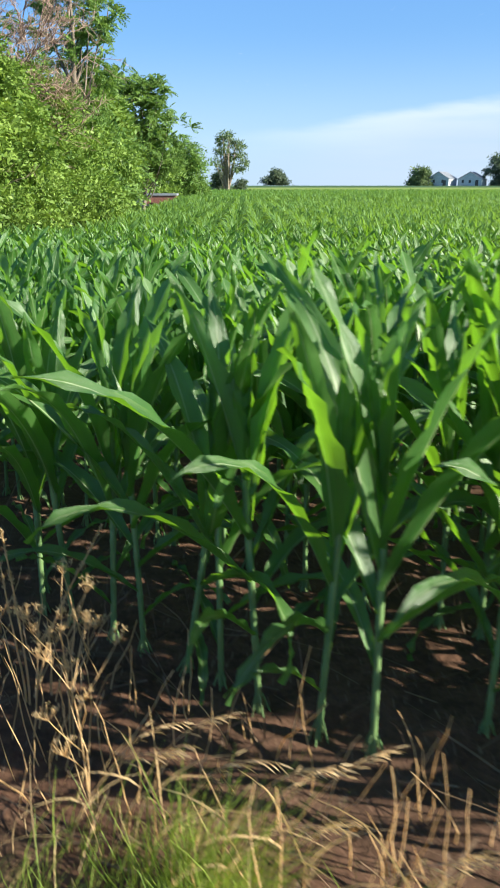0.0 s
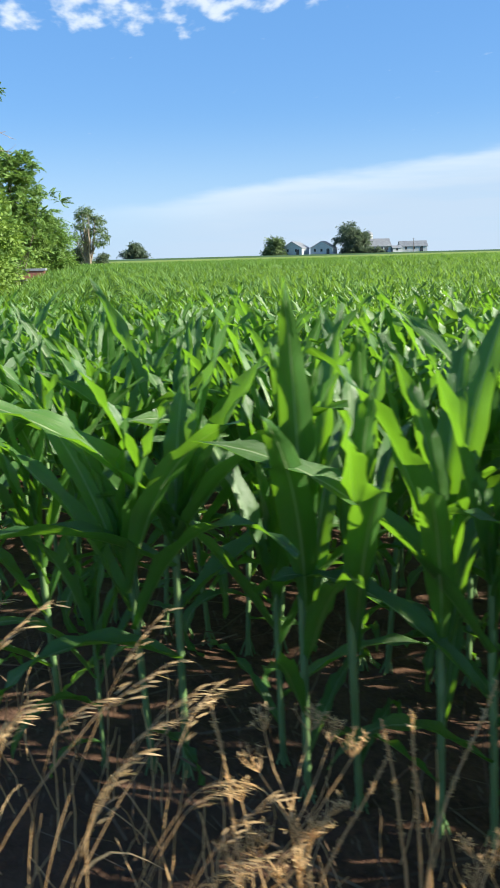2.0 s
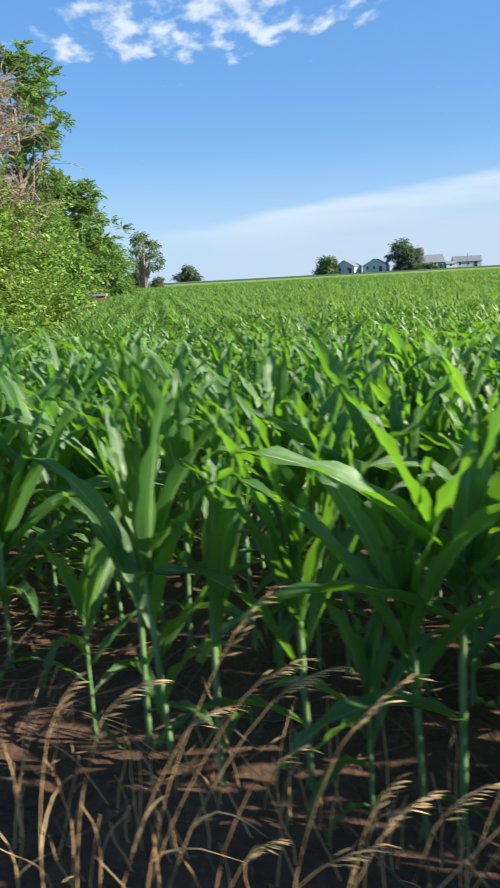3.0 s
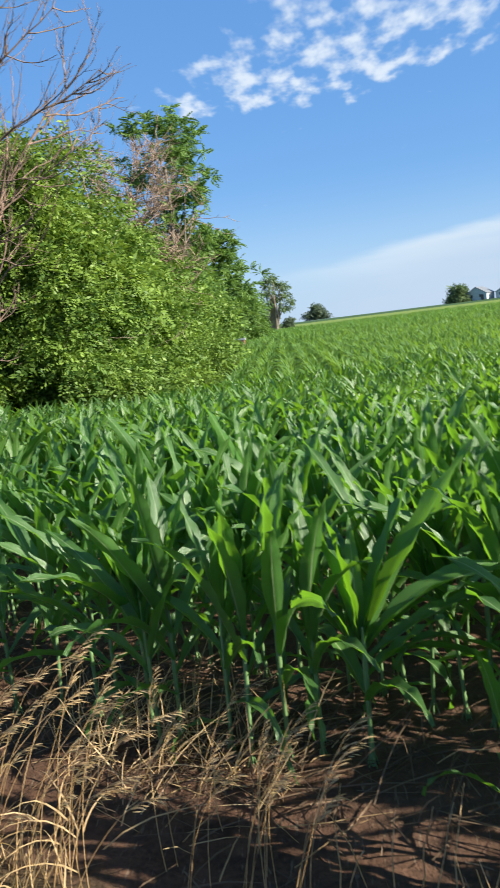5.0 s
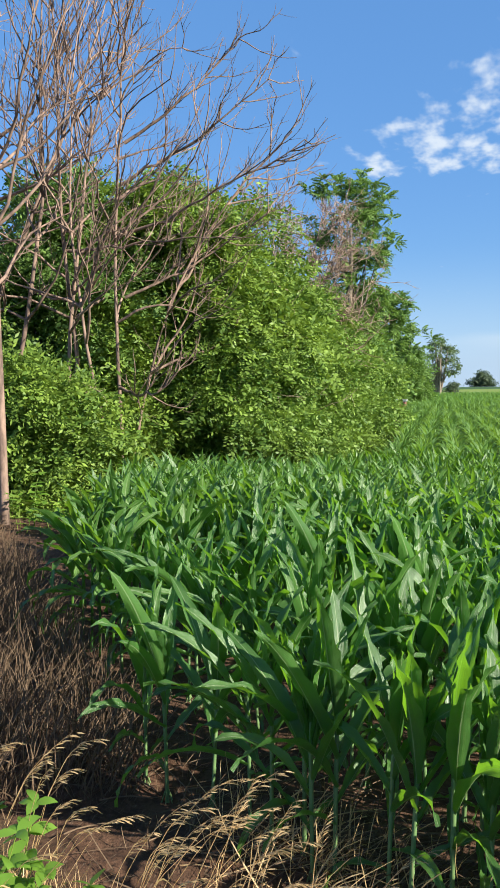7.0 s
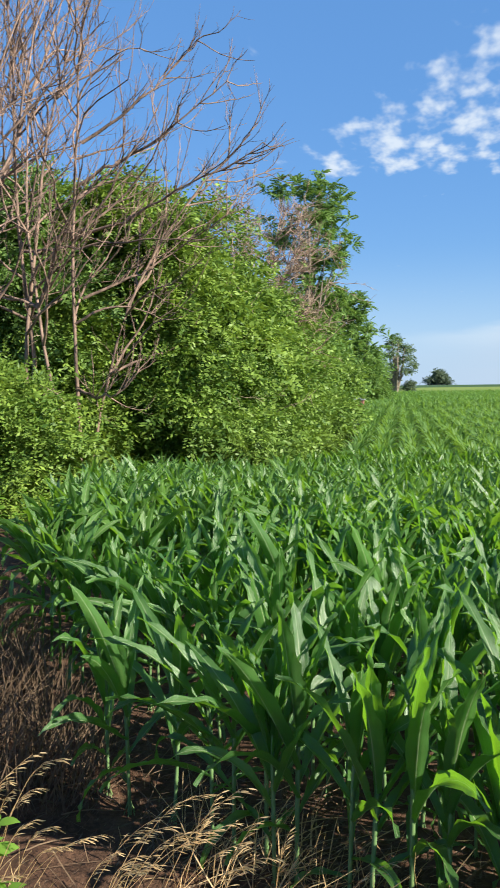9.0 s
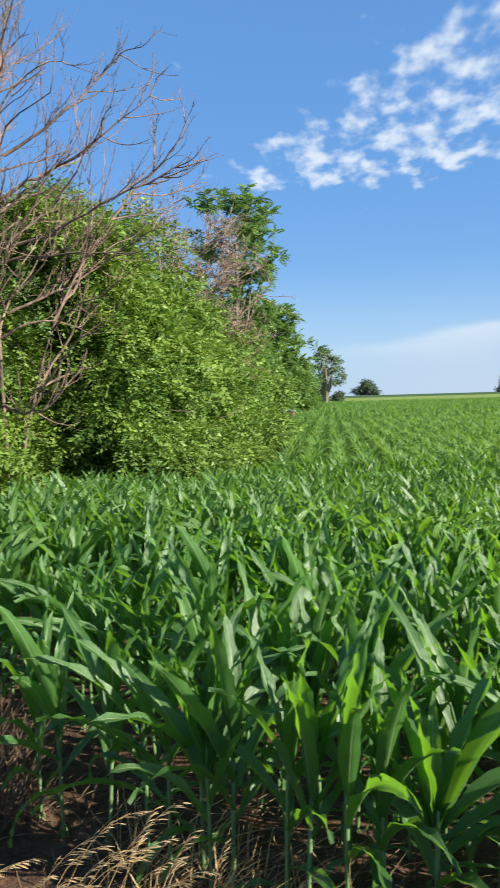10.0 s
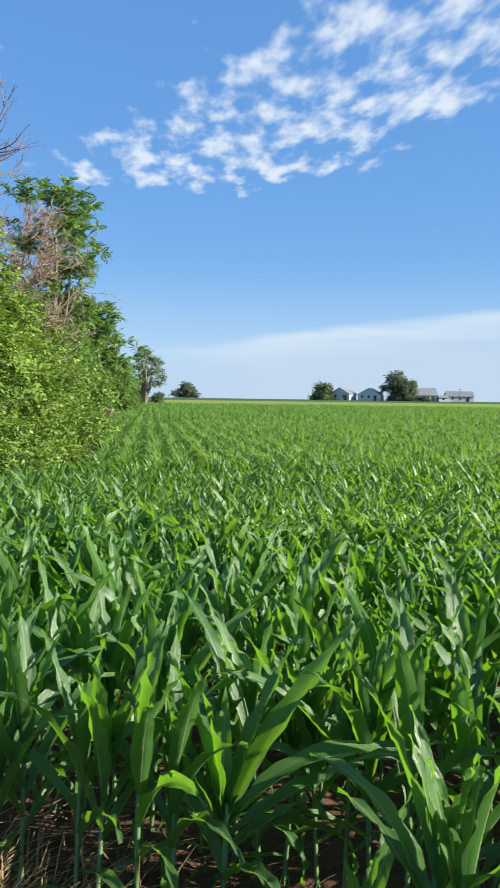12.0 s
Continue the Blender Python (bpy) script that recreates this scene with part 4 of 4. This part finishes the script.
def build_far_trees():
    r = np.random.default_rng(29)
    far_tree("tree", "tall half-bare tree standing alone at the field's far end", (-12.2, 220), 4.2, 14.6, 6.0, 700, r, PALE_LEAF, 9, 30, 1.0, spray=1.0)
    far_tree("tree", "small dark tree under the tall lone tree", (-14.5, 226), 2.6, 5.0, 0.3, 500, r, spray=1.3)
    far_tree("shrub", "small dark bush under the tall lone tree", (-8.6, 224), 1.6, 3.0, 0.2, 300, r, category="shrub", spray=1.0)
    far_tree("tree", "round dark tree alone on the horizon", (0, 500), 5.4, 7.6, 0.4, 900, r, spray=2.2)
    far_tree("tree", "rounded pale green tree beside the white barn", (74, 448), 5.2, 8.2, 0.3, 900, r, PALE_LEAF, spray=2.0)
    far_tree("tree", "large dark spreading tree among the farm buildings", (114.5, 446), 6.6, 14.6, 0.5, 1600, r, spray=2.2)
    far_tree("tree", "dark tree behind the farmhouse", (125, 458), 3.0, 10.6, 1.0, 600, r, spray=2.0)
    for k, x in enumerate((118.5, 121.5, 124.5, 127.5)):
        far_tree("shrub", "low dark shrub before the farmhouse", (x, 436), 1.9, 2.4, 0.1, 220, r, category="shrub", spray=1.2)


build_far_trees()


# ---- farm on the horizon ----
def house(name, label, category, x, y, wide, deep, eave, ridge, along_x=True, wall=WHITE, roof=ROOF, windows=3, door=True, turn=0.0):
    z = float(ground_height(x, y)) - 0.05
    ob = thing(name, label, category, (x, y, z))
    ob.rotation_euler = (0, 0, radians(turn))
    hw, hd = wide / 2, deep / 2
    g = Geo()
    box(g, -hw, hw, -hd, hd, 0, eave)
    if along_x:
        for sx in (-hw, hw - 0.2):
            g.add([(sx, -hd, eave), (sx, hd, eave), (sx, 0, ridge), (sx + 0.2, -hd, eave), (sx + 0.2, hd, eave), (sx + 0.2, 0, ridge)], [(0, 1, 2, 2), (3, 5, 4, 4)])
    else:
        for sy in (-hd, hd - 0.2):
            g.add([(-hw, sy, eave), (hw, sy, eave), (0, sy, ridge), (-hw, sy + 0.2, eave), (hw, sy + 0.2, eave), (0, sy + 0.2, ridge)], [(0, 1, 2, 2), (3, 5, 4, 4)])
    v, q, u = g.arrays()
    tri = np.array([f[:3] for f in q if f[2] == f[3]])
    quad = np.array([f for f in q if f[2] != f[3]])
    part("wall", mesh_of("wall", v, quad, wall, u, False, tri), ob)
    for s in (-1, 1):
        g = Geo()
        o = 0.35
        if along_x:
            a, b = (s * (hd + o), eave - o * (ridge - eave) / hd), (0, ridge)
            vs = [(x0, p[0], p[1] + dz) for dz in (0.05, 0.25) for x0 in (-hw - o, hw + o) for p in (a, b)]
        else:
            a, b = (s * (hw + o), eave - o * (ridge - eave) / hw), (0, ridge)
            vs = [(p[0], y0, p[1] + dz) for dz in (0.05, 0.25) for y0 in (-hd - o, hd + o) for p in (a, b)]
        g.add(vs, [(0, 1, 3, 2), (4, 6, 7, 5), (0, 4, 5, 1), (2, 3, 7, 6), (0, 2, 6, 4), (1, 5, 7, 3)])
        part("roof", g.mesh("roof", roof), ob)
    for k in range(windows):
        cx = -hw + wide * (k + 0.7) / (windows + 0.4)
        g = Geo()
        box(g, cx - 0.55, cx + 0.55, -hd - 0.06, -hd + 0.1, eave * 0.42, eave * 0.42 + 1.5)
        part("window", g.mesh("window", DARKGLASS), ob)
    if door:
        g = Geo()
        box(g, hw * 0.45, hw * 0.45 + 1.6, -hd - 0.08, -hd + 0.1, 0, min(3.0, eave * 0.8))
        part("door", g.mesh("door", DARKGLASS), ob)
    return ob


def build_farm():
    house("barn", "white barn with a grey gabled roof at the farm", "barn", 86, 452, 11, 14, 3.4, 6.7, False, windows=2, turn=-28)
    house("barn", "white gabled barn with dark doorways at the farm", "barn", 101, 450, 12, 13, 3.2, 6.6, False, windows=3, turn=-24)
    house("farmhouse", "white farmhouse with a broad dark grey roof", "house", 131, 452, 13, 9, 3.4, 7.2, True, windows=4)
    house("machine_shed", "long low pale machine shed with a tin roof", "shed", 151, 452, 14.5, 9, 2.9, 5.6, True, WHITE, ROOF, 3, turn=-8)
    house("shed", "small low white shed beside the farmhouse", "shed", 140.5, 448, 5, 4, 2.2, 3.3, True, WHITE, TIN, 1, False)
    z = float(ground_height(130, 466))
    silo = thing("silo", "tall grey round silo with a domed cap", "silo", (130.2, 466, z))
    for name, prof, mat in (("barrel", [(0, 2.4), (9.6, 2.4)], TIN), ("dome", [(9.6, 2.5), (10.6, 2.2), (11.3, 1.3), (11.6, 0.1)], ROOF)):
        g = Geo()
        tube(g, [(0, 0, h) for h, _ in prof], [w for _, w in prof], 20)
        part(name, g.mesh(name, mat, True), silo)
    pole = thing("utility_pole", "thin dark wooden utility pole by the sheds", "pole", (147.5, 440, float(ground_height(147, 440))))
    g = Geo()
    tube(g, [(0, 0, 0), (0, 0, 7.2)], (0.16, 0.11), 8)
    part("post", g.mesh("post", BARK, True), pole)
    g = Geo()
    box(g, -0.9, 0.9, -0.06, 0.06, 6.5, 6.65)
    part("crossarm", g.mesh("crossarm", BARK), pole)


build_farm()


def build_yard():
    """Old machinery parked by the trees far along the row."""
    wagon = thing("old_wagon", "rusty red farm wagon with a pale canvas top", "wagon", (-11.1, 84, float(ground_height(-11.1, 84))))
    g = Geo()
    box(g, -1.4, 1.4, -0.8, 0.8, 0.55, 1.35)
    part("bed", g.mesh("bed", RUST), wagon)
    g = Geo()
    box(g, -1.5, 1.5, -0.9, 0.9, 1.35, 1.55)
    part("cover", g.mesh("cover", TIN), wagon, "pale weathered cover")
    for sx in (-0.95, 0.95):
        for sy in (-0.85, 0.85):
            g = Geo()
            tube(g, [(sx, sy - 0.1, 0.36), (sx, sy + 0.1, 0.36)], (0.36, 0.36), 14)
            part("wheel", g.mesh("wheel", DARKGLASS, True), wagon)
    car = thing("old_car", "pale silver old car parked under the trees", "car", (-13.6, 85.5, float(ground_height(-13.6, 85.5))))
    g = Geo()
    box(g, -1.9, 1.9, -0.8, 0.8, 0.35, 0.85)
    v = [(x, y, z) for z, a, b in ((0.85, -1.3, 1.2), (1.4, -0.8, 0.7)) for x, y in ((a, -0.75), (b, -0.75), (b, 0.75), (a, 0.75))]
    g.add(v, [(0, 1, 5, 4), (1, 2, 6, 5), (2, 3, 7, 6), (3, 0, 4, 7), (4, 5, 6, 7)])
    part("body", g.mesh("body", TIN), car)
    g = Geo()
    box(g, -0.75, 0.7, -0.77, 0.77, 0.98, 1.3)
    part("window", g.mesh("window", DARKGLASS), car)
    for sx in (-1.2, 1.2):
        for sy in (-0.78, 0.78):
            g = Geo()
            tube(g, [(sx, sy - 0.1, 0.32), (sx, sy + 0.1, 0.32)], (0.32, 0.32), 14)
            part("wheel", g.mesh("wheel", DARKGLASS, True), car)


build_yard()


# ---- verge: grasses and weeds ----
WIND = np.array((0.55, -0.1, 0.0))


def panicle(geo, r, base, way, size):
    """An open nodding plume: thin side branches that each end in a slender spikelet."""
    n = 9
    axis = limb(r, base, way, size, tuple(WIND * r.uniform(0.3, 1.3) + (0, 0, -r.uniform(0.1, 0.8))), n, 0.03)
    tube(geo, axis, np.linspace(0.0014, 0.0006, n + 1), 3)
    for i in range(1, n + 1):
        for _ in range(2):
            o = (axis[i] - axis[i - 1]) / np.linalg.norm(axis[i] - axis[i - 1]) * 2.2 + r.normal(0, 0.36, 3) + WIND * 0.4
            ln = size * r.uniform(0.08, 0.26) * (1.15 - i / n * 0.75)
            b = limb(r, axis[i], o, ln, (0.2, 0, -0.3), 3, 0.06)
            blade(geo, b, (0.0007, 0.0008, 0.0009, 0.0012), r.uniform(0, 3))
            tip = limb(r, b[-1], b[-1] - b[-2], r.uniform(0.02, 0.036), (0.1, 0, -0.25), 3, 0.05)
            blade(geo, tip, (0.0018, 0.0036, 0.003, 0.0004), r.uniform(0, 3))


def brome(r, stems, height, spread, sway=1.0, blades=3):
    clump = thing("brome_grass", "dry golden brome grass with drooping seed heads on the verge", "grass clump", group="dry grass along the verge")
    g = Geo()
    for _ in range(stems):
        foot = np.array((*r.normal(0, spread, 2), -0.02))
        h = height * r.uniform(0.72, 1.1)
        p = limb(r, foot, (r.normal(0, 0.12), r.normal(0, 0.12), 1), h, tuple(WIND * r.uniform(0.5, 1.3) * sway), 8, 0.025)
        tube(g, p, np.linspace(0.0017, 0.001, 9), 4)
        head = Geo()
        panicle(head, r, p[-1], p[-1] - p[-2], r.uniform(0.12, 0.24))
        part("seed_head", head.mesh("seed_head", DRY), clump, "drooping tan seed head")
        for _ in range(blades):
            i = r.integers(0, 5)
            a = r.uniform(0, 6.28)
            b = limb(r, p[i], (math.cos(a) * 0.5, math.sin(a) * 0.5, 0.9), r.uniform(0.15, 0.32), (0.1, 0, -1.5), 5, 0.06)
            blade(g, b, (0.005, 0.006, 0.005, 0.004, 0.0025, 0.0008), r.uniform(0, 3))
    part("stems", g.mesh("stems", DRY, True), clump, "thin straw-coloured stems and blades")
    return clump


def umbel_weed(r, height):
    plant = thing("dried_weed", "dried branching weed with brown umbels on the verge", "weed", group="dried weeds along the verge")
    g = Geo()
    p = limb(r, (0, 0, -0.02), (r.normal(0, 0.1), r.normal(0, 0.1), 1), height * 0.7, tuple(WIND * 0.2), 7, 0.05)
    tube(g, p, np.linspace(0.0034, 0.0022, 8), 5)
    ends = []
    for i in (3, 4, 5, 6, 7, 7):
        a = r.uniform(0, 6.28)
        b = limb(r, p[i], (math.cos(a) * 0.7, math.sin(a) * 0.7, 0.9), height * r.uniform(0.16, 0.36), (0, 0, 0.4), 5, 0.06)
        ends.append(b)
    part("stem", g.mesh("stem", DRY, True), plant)
    for b in ends:
        g = Geo()
        tube(g, b, np.linspace(0.002, 0.0012, 6), 4)
        part("branch", g.mesh("branch", DRY, True), plant)
        g = Geo()
        for _ in range(13):
            o = r.normal(0, 0.55, 3) * (1, 1, 0.4) + (b[-1] - b[-2]) / np.linalg.norm(b[-1] - b[-2]) * 0.8
            c = limb(r, b[-1], o, r.uniform(0.025, 0.05), (0, 0, 0.6), 3, 0.08)
            tube(g, c, (0.001, 0.0008, 0.0007, 0.0006), 3)
            for _ in range(5):
                f = limb(r, c[-1], r.normal(0, 1, 3) + (0, 0, 0.6), r.uniform(0.007, 0.014), (0, 0, 0), 1)
                blade(g, f, (0.0012, 0.0022), r.uniform(0, 3))
        part("umbel", g.mesh("umbel", DRY), plant, "dried brown umbel")
    return plant


def spike_weed(r, height):
    plant = thing("dock_stalk", "dry upright weed stalk with lumpy brown seed spikes", "weed", group="dried weeds along the verge")
    g = Geo()
    p = limb(r, (0, 0, -0.02), (r.normal(0, 0.12), r.normal(0, 0.12), 1), height, tuple(WIND * 0.25), 9, 0.04)
    tube(g, p, np.linspace(0.004, 0.002, 10), 5)
    part("stem", g.mesh("stem", DRY, True), plant)
    for lo, hi in ((0.56, 0.64), (0.70, 0.78), (0.84, 1.0)):
        g = Geo()
        t = np.linspace(lo, hi, 26) * 9
        i = np.minimum(8, t.astype(int))
        line = p[i] + (p[i + 1] - p[i]) * (t - i)[:, None] + r.normal(0, 0.0015, (26, 3))
        tube(g, line, np.abs(np.sin(np.linspace(0.15, 3.0, 26))) ** 0.5 * 0.0018, 5)
        for k in range(1, 25):
            for _ in range(3):
                f = limb(r, line[k], r.normal(0, 1, 3) * (1, 1, 0.5) + (0, 0, 0.9), r.uniform(0.005, 0.012), (0, 0, 0), 2, 0.1)
                blade(g, f, (0.0015, 0.0028, 0.0008), r.uniform(0, 3))
        part("seed_spike", g.mesh("seed_spike", DRY, True), plant, "rough brown seed spike")
    return plant


def leafy_weed(r, height):
    plant = thing("green_weed", "low green broad-leaved weed among dry grass", "weed", group="green weeds along the verge")
    g = Geo()
    p = limb(r, (0, 0, -0.02), (r.normal(0, 0.15), r.normal(0, 0.15), 1), height, (0, 0, 0), 6, 0.08)
    tube(g, p, np.linspace(0.005, 0.002, 7), 5)
    part("stem", g.mesh("stem", GRASS, True), plant)
    for k in range(26):
        i = 1 + k % 6
        a = k * 2.4
        g = Geo()
        b = limb(r, p[i], (math.cos(a), math.sin(a), 0.55), r.uniform(0.05, 0.12), (0, 0, -0.9), 5, 0.05)
        w = r.uniform(0.03, 0.055)
        blade(g, b, np.array((0.15, 0.8, 1.0, 0.85, 0.5, 0.03)) * w, r.normal(0, 0.3))
        part("leaf", g.mesh("leaf", WEED, True), plant)
    return plant


def place_copies(kinds, spots, r, sizes=(0.85, 1.1), turn=25):
    """The first of each kind stays at the first spots; the others are copies."""
    for i, (x, y) in enumerate(spots):
        m = pose(x, y, float(ground_height(x, y)), 0, 0, r.uniform(-turn, turn)) @ Matrix.Scale(r.uniform(*sizes), 4)
        ob = kinds[i] if i < len(kinds) else copy_thing(kinds[i % len(kinds)], m)
        ob.matrix_basis = m


def verge_spots(r, count, lo, hi, back, front):
    """Spots along the verge: lo to hi metres along the first row, back to front metres before it."""
    out = []
    for _ in range(count):
        p = ROW_START + ROW_WAY * r.uniform(lo, hi) - ROW_IN * r.uniform(back, front)
        out.append((float(p[0]), float(p[1])))
    return out


def build_verge():
    r = np.random.default_rng(41)
    place_copies([brome(r, 5, 0.64, 0.07, 1.1, 1) for _ in range(5)], verge_spots(r, 7, 4.05, 4.85, 0.72, 1.1) + verge_spots(r, 3, 4.8, 5.5, 0.95, 1.3), r)
    place_copies([brome(r, 3, 0.5, 0.06, 0.5, 0) for _ in range(3)], verge_spots(r, 6, 3.2, 4.1, 0.56, 0.82), r)
    place_copies([brome(r, 3, 0.74, 0.05, 1.0, 1) for _ in range(3)], verge_spots(r, 4, 1.6, 2.1, 0.66, 0.85) + verge_spots(r, 2, 2.2, 2.5, 0.7, 0.9), r)
    place_copies([brome(r, 2, 0.52, 0.06, 1.0, 1) for _ in range(3)], verge_spots(r, 4, 1.22, 1.6, 0.74, 0.98), r)
    place_copies([brome(r, 2, 0.36, 0.08) for _ in range(2)], verge_spots(r, 6, -0.35, 0.4, 0.62, 0.85), r)
    place_copies([umbel_weed(r, 0.56) for _ in range(3)], verge_spots(r, 3, 0.74, 0.94, 0.44, 0.56) + verge_spots(r, 3, 1.1, 1.28, 0.56, 0.68) + verge_spots(r, 1, 0.4, 0.5, 0.6, 0.7), r, turn=180)
    place_copies([spike_weed(r, 0.60) for _ in range(3)], verge_spots(r, 3, 0.88, 1.04, 0.36, 0.46) + verge_spots(r, 2, 1.2, 1.36, 0.5, 0.6), r, turn=180)
    place_copies([leafy_weed(r, 0.42) for _ in range(3)], verge_spots(r, 9, 4.3, 5.2, 1.3, 1.75), r, turn=180)
    place_copies([leafy_weed(r, 0.56) for _ in range(2)], [(-4.74 + float(r.normal(0, 0.09)), 4.2 + float(r.normal(0, 0.1))) for _ in range(16)], r, (0.85, 1.1), 180)
    place_copies([leafy_weed(r, 0.5) for _ in range(2)], [(float(r.normal(-9.3, 0.7)), float(r.normal(13.2, 0.8))) for _ in range(24)], r, (0.9, 1.8), 180)
    # the sward: short green and dry blades
    for name, label, mat, count, lo, hi, back, front, tall in (
            ("grass_sward", "uneven green grass along the field verge", GRASS, 1100, -1.0, 0.45, 0.7, 1.3, 0.27),
            ("grass_tuft", "bright green grass tuft on the brown verge soil", GRASS, 280, -0.05, 0.2, 0.62, 0.8, 0.36),
            ("grass_tuft", "bright green grass tuft on the brown verge soil", GRASS, 170, -0.55, -0.3, 0.6, 0.78, 0.3),
            ("grass_sward", "uneven green grass along the field verge", GRASS, 2200, 1.2, 7.0, 1.2, 2.2, 0.25),
            ("dry_sward", "dry straw-coloured grass along the field verge", DRY, 420, -1.4, 1.6, 0.58, 1.4, 0.3),
            ("dry_sward", "dry straw-coloured grass along the field verge", DRY, 560, 4.25, 5.6, 0.85, 1.5, 0.24)):
        g = Geo()
        for x, y in verge_spots(r, count, lo, hi, back, front):
            h = tall * r.uniform(0.45, 1.15)
            p = limb(r, (x, y, -0.01), (r.normal(0, 0.25), r.normal(0, 0.25), 1), h, tuple(WIND * r.uniform(0.2, 1.4) + (0, 0, -r.uniform(0, 0.9))), 5, 0.06)
            w = r.uniform(0.0024, 0.0048)
            blade(g, p, np.array((0.8, 1, 0.9, 0.7, 0.45, 0.08)) * w, r.uniform(0, 3.1))
        tagged(new(name, g.mesh(name, mat)), label, "grass", "", "stuff")
    # straw and stalk pieces left on the soil
    g = Geo()
    for _ in range(1400):
        p = ROW_START + ROW_WAY * r.uniform(-2, 8.5) + ROW_IN * r.uniform(-0.75, 2.6)
        a = r.normal(0.0, 0.8) + 2.5
        ln = r.uniform(0.05, 0.36)
        d = np.array((math.cos(a), math.sin(a), r.normal(0, 0.12)))
        low = float(ground_height(p[0], p[1]))
        s = np.array((p[0], p[1], low + r.uniform(0.004, 0.03)))
        q = limb(r, s, d, ln, (0, 0, 0), 2, 0.06)
        q[:, 2] = np.maximum(q[:, 2], low + 0.004)
        blade(g, q, (r.uniform(0.002, 0.008),) * 3, r.uniform(-0.6, 0.6))
    for _ in range(600):
        p = ROW_START + ROW_WAY * r.normal(4.6, 0.9) + ROW_IN * r.normal(0.1, 0.35)
        d = np.array((r.normal(0.7, 0.5), r.normal(0.5, 0.6), abs(r.normal(0, 0.3))))
        low = float(ground_height(p[0], p[1]))
        q = limb(r, (p[0], p[1], low + r.uniform(0.0, 0.05)), d, r.uniform(0.12, 0.5), (0, 0, -0.3), 4, 0.08)
        q[:, 2] = np.maximum(q[:, 2], low + 0.004)
        blade(g, q, np.array((1, 1, 1, 0.8, 0.3)) * r.uniform(0.003, 0.007), r.uniform(0, 3))
    for _ in range(420):
        p = ROW_START + ROW_WAY * r.uniform(-1.5, 8) + ROW_IN * r.uniform(-0.55, 1.2)
        q = limb(r, (p[0], p[1], float(ground_height(p[0], p[1])) - 0.01), (r.normal(0, 0.4), r.normal(0, 0.4), 1), r.uniform(0.1, 0.32), (0.2, 0, -0.5), 3, 0.12)
        blade(g, q, np.array((1, 1, 0.8, 0.2)) * r.uniform(0.003, 0.007), r.uniform(0, 3))
    for _ in range(5200):
        t, off = r.uniform(0, 11), r.uniform(-0.1, 2.0)
        x, y = -4.75 - 0.6 * t - 0.8 * off, 5.75 + 0.8 * t - 0.6 * off
        q = limb(r, (x, y, float(ground_height(x, y)) - 0.01), (r.normal(0, 0.35), r.normal(0, 0.35), 1), r.uniform(0.15, 0.5), (0.2, 0, -0.6), 4, 0.1)
        blade(g, q, np.array((1, 1, 0.9, 0.6, 0.1)) * r.uniform(0.004, 0.008), r.uniform(0, 3))
    # dull dry grass standing along the field's corner
    for _ in range(5000):
        t, off = r.uniform(0, 5.5), r.uniform(-0.05, 1.5)
        x, y = -4.75 - 0.6 * t - 0.8 * off, 5.75 + 0.8 * t - 0.6 * off
        q = limb(r, (x, y, float(ground_height(x, y)) - 0.01), (r.normal(0, 0.25), r.normal(0, 0.25), 1), r.uniform(0.25, 0.62), (0.25, 0, -0.4), 4, 0.1)
        blade(g, q, np.array((1, 1, 0.9, 0.6, 0.1)) * r.uniform(0.004, 0.008), r.uniform(0, 3))
    straw = Geo()
    for _ in range(210):
        p = ROW_START + ROW_WAY * r.uniform(-0.6, 3.4) - ROW_IN * r.uniform(0.1, 0.75)
        q = limb(r, (p[0], p[1], -0.01), (r.normal(0, 0.18), r.normal(0, 0.18), 1), r.uniform(0.12, 0.42), (0, 0, 0), 6, 0.14)
        tube(straw, q, np.linspace(0.0024, 0.0012, 7), 4)
    for _ in range(280):
        p = ROW_START + ROW_WAY * r.normal(4.5, 0.35) + ROW_IN * r.normal(-0.05, 0.25)
        q = limb(r, (p[0], p[1], float(ground_height(p[0], p[1])) - 0.01), (r.normal(0.25, 0.5), r.normal(0.1, 0.5), r.uniform(0.2, 1.2)), r.uniform(0.15, 0.5), (0.2, 0, -0.4), 4, 0.08)
        q[:, 2] = np.maximum(q[:, 2], float(ground_height(p[0], p[1])) - 0.01)
        blade(straw, q, np.array((1, 1, 1, 0.8, 0.3)) * r.uniform(0.003, 0.006), r.uniform(0, 3))
    tagged(new("standing_straw", straw.mesh("standing_straw", DRY)), "pale dry straw standing and leaning at the corn's foot", "straw", "", "stuff")
    tagged(new("crop_residue", g.mesh("crop_residue", RESIDUE)), "greyish old straw scattered over the brown soil", "straw", "", "stuff")


build_verge()
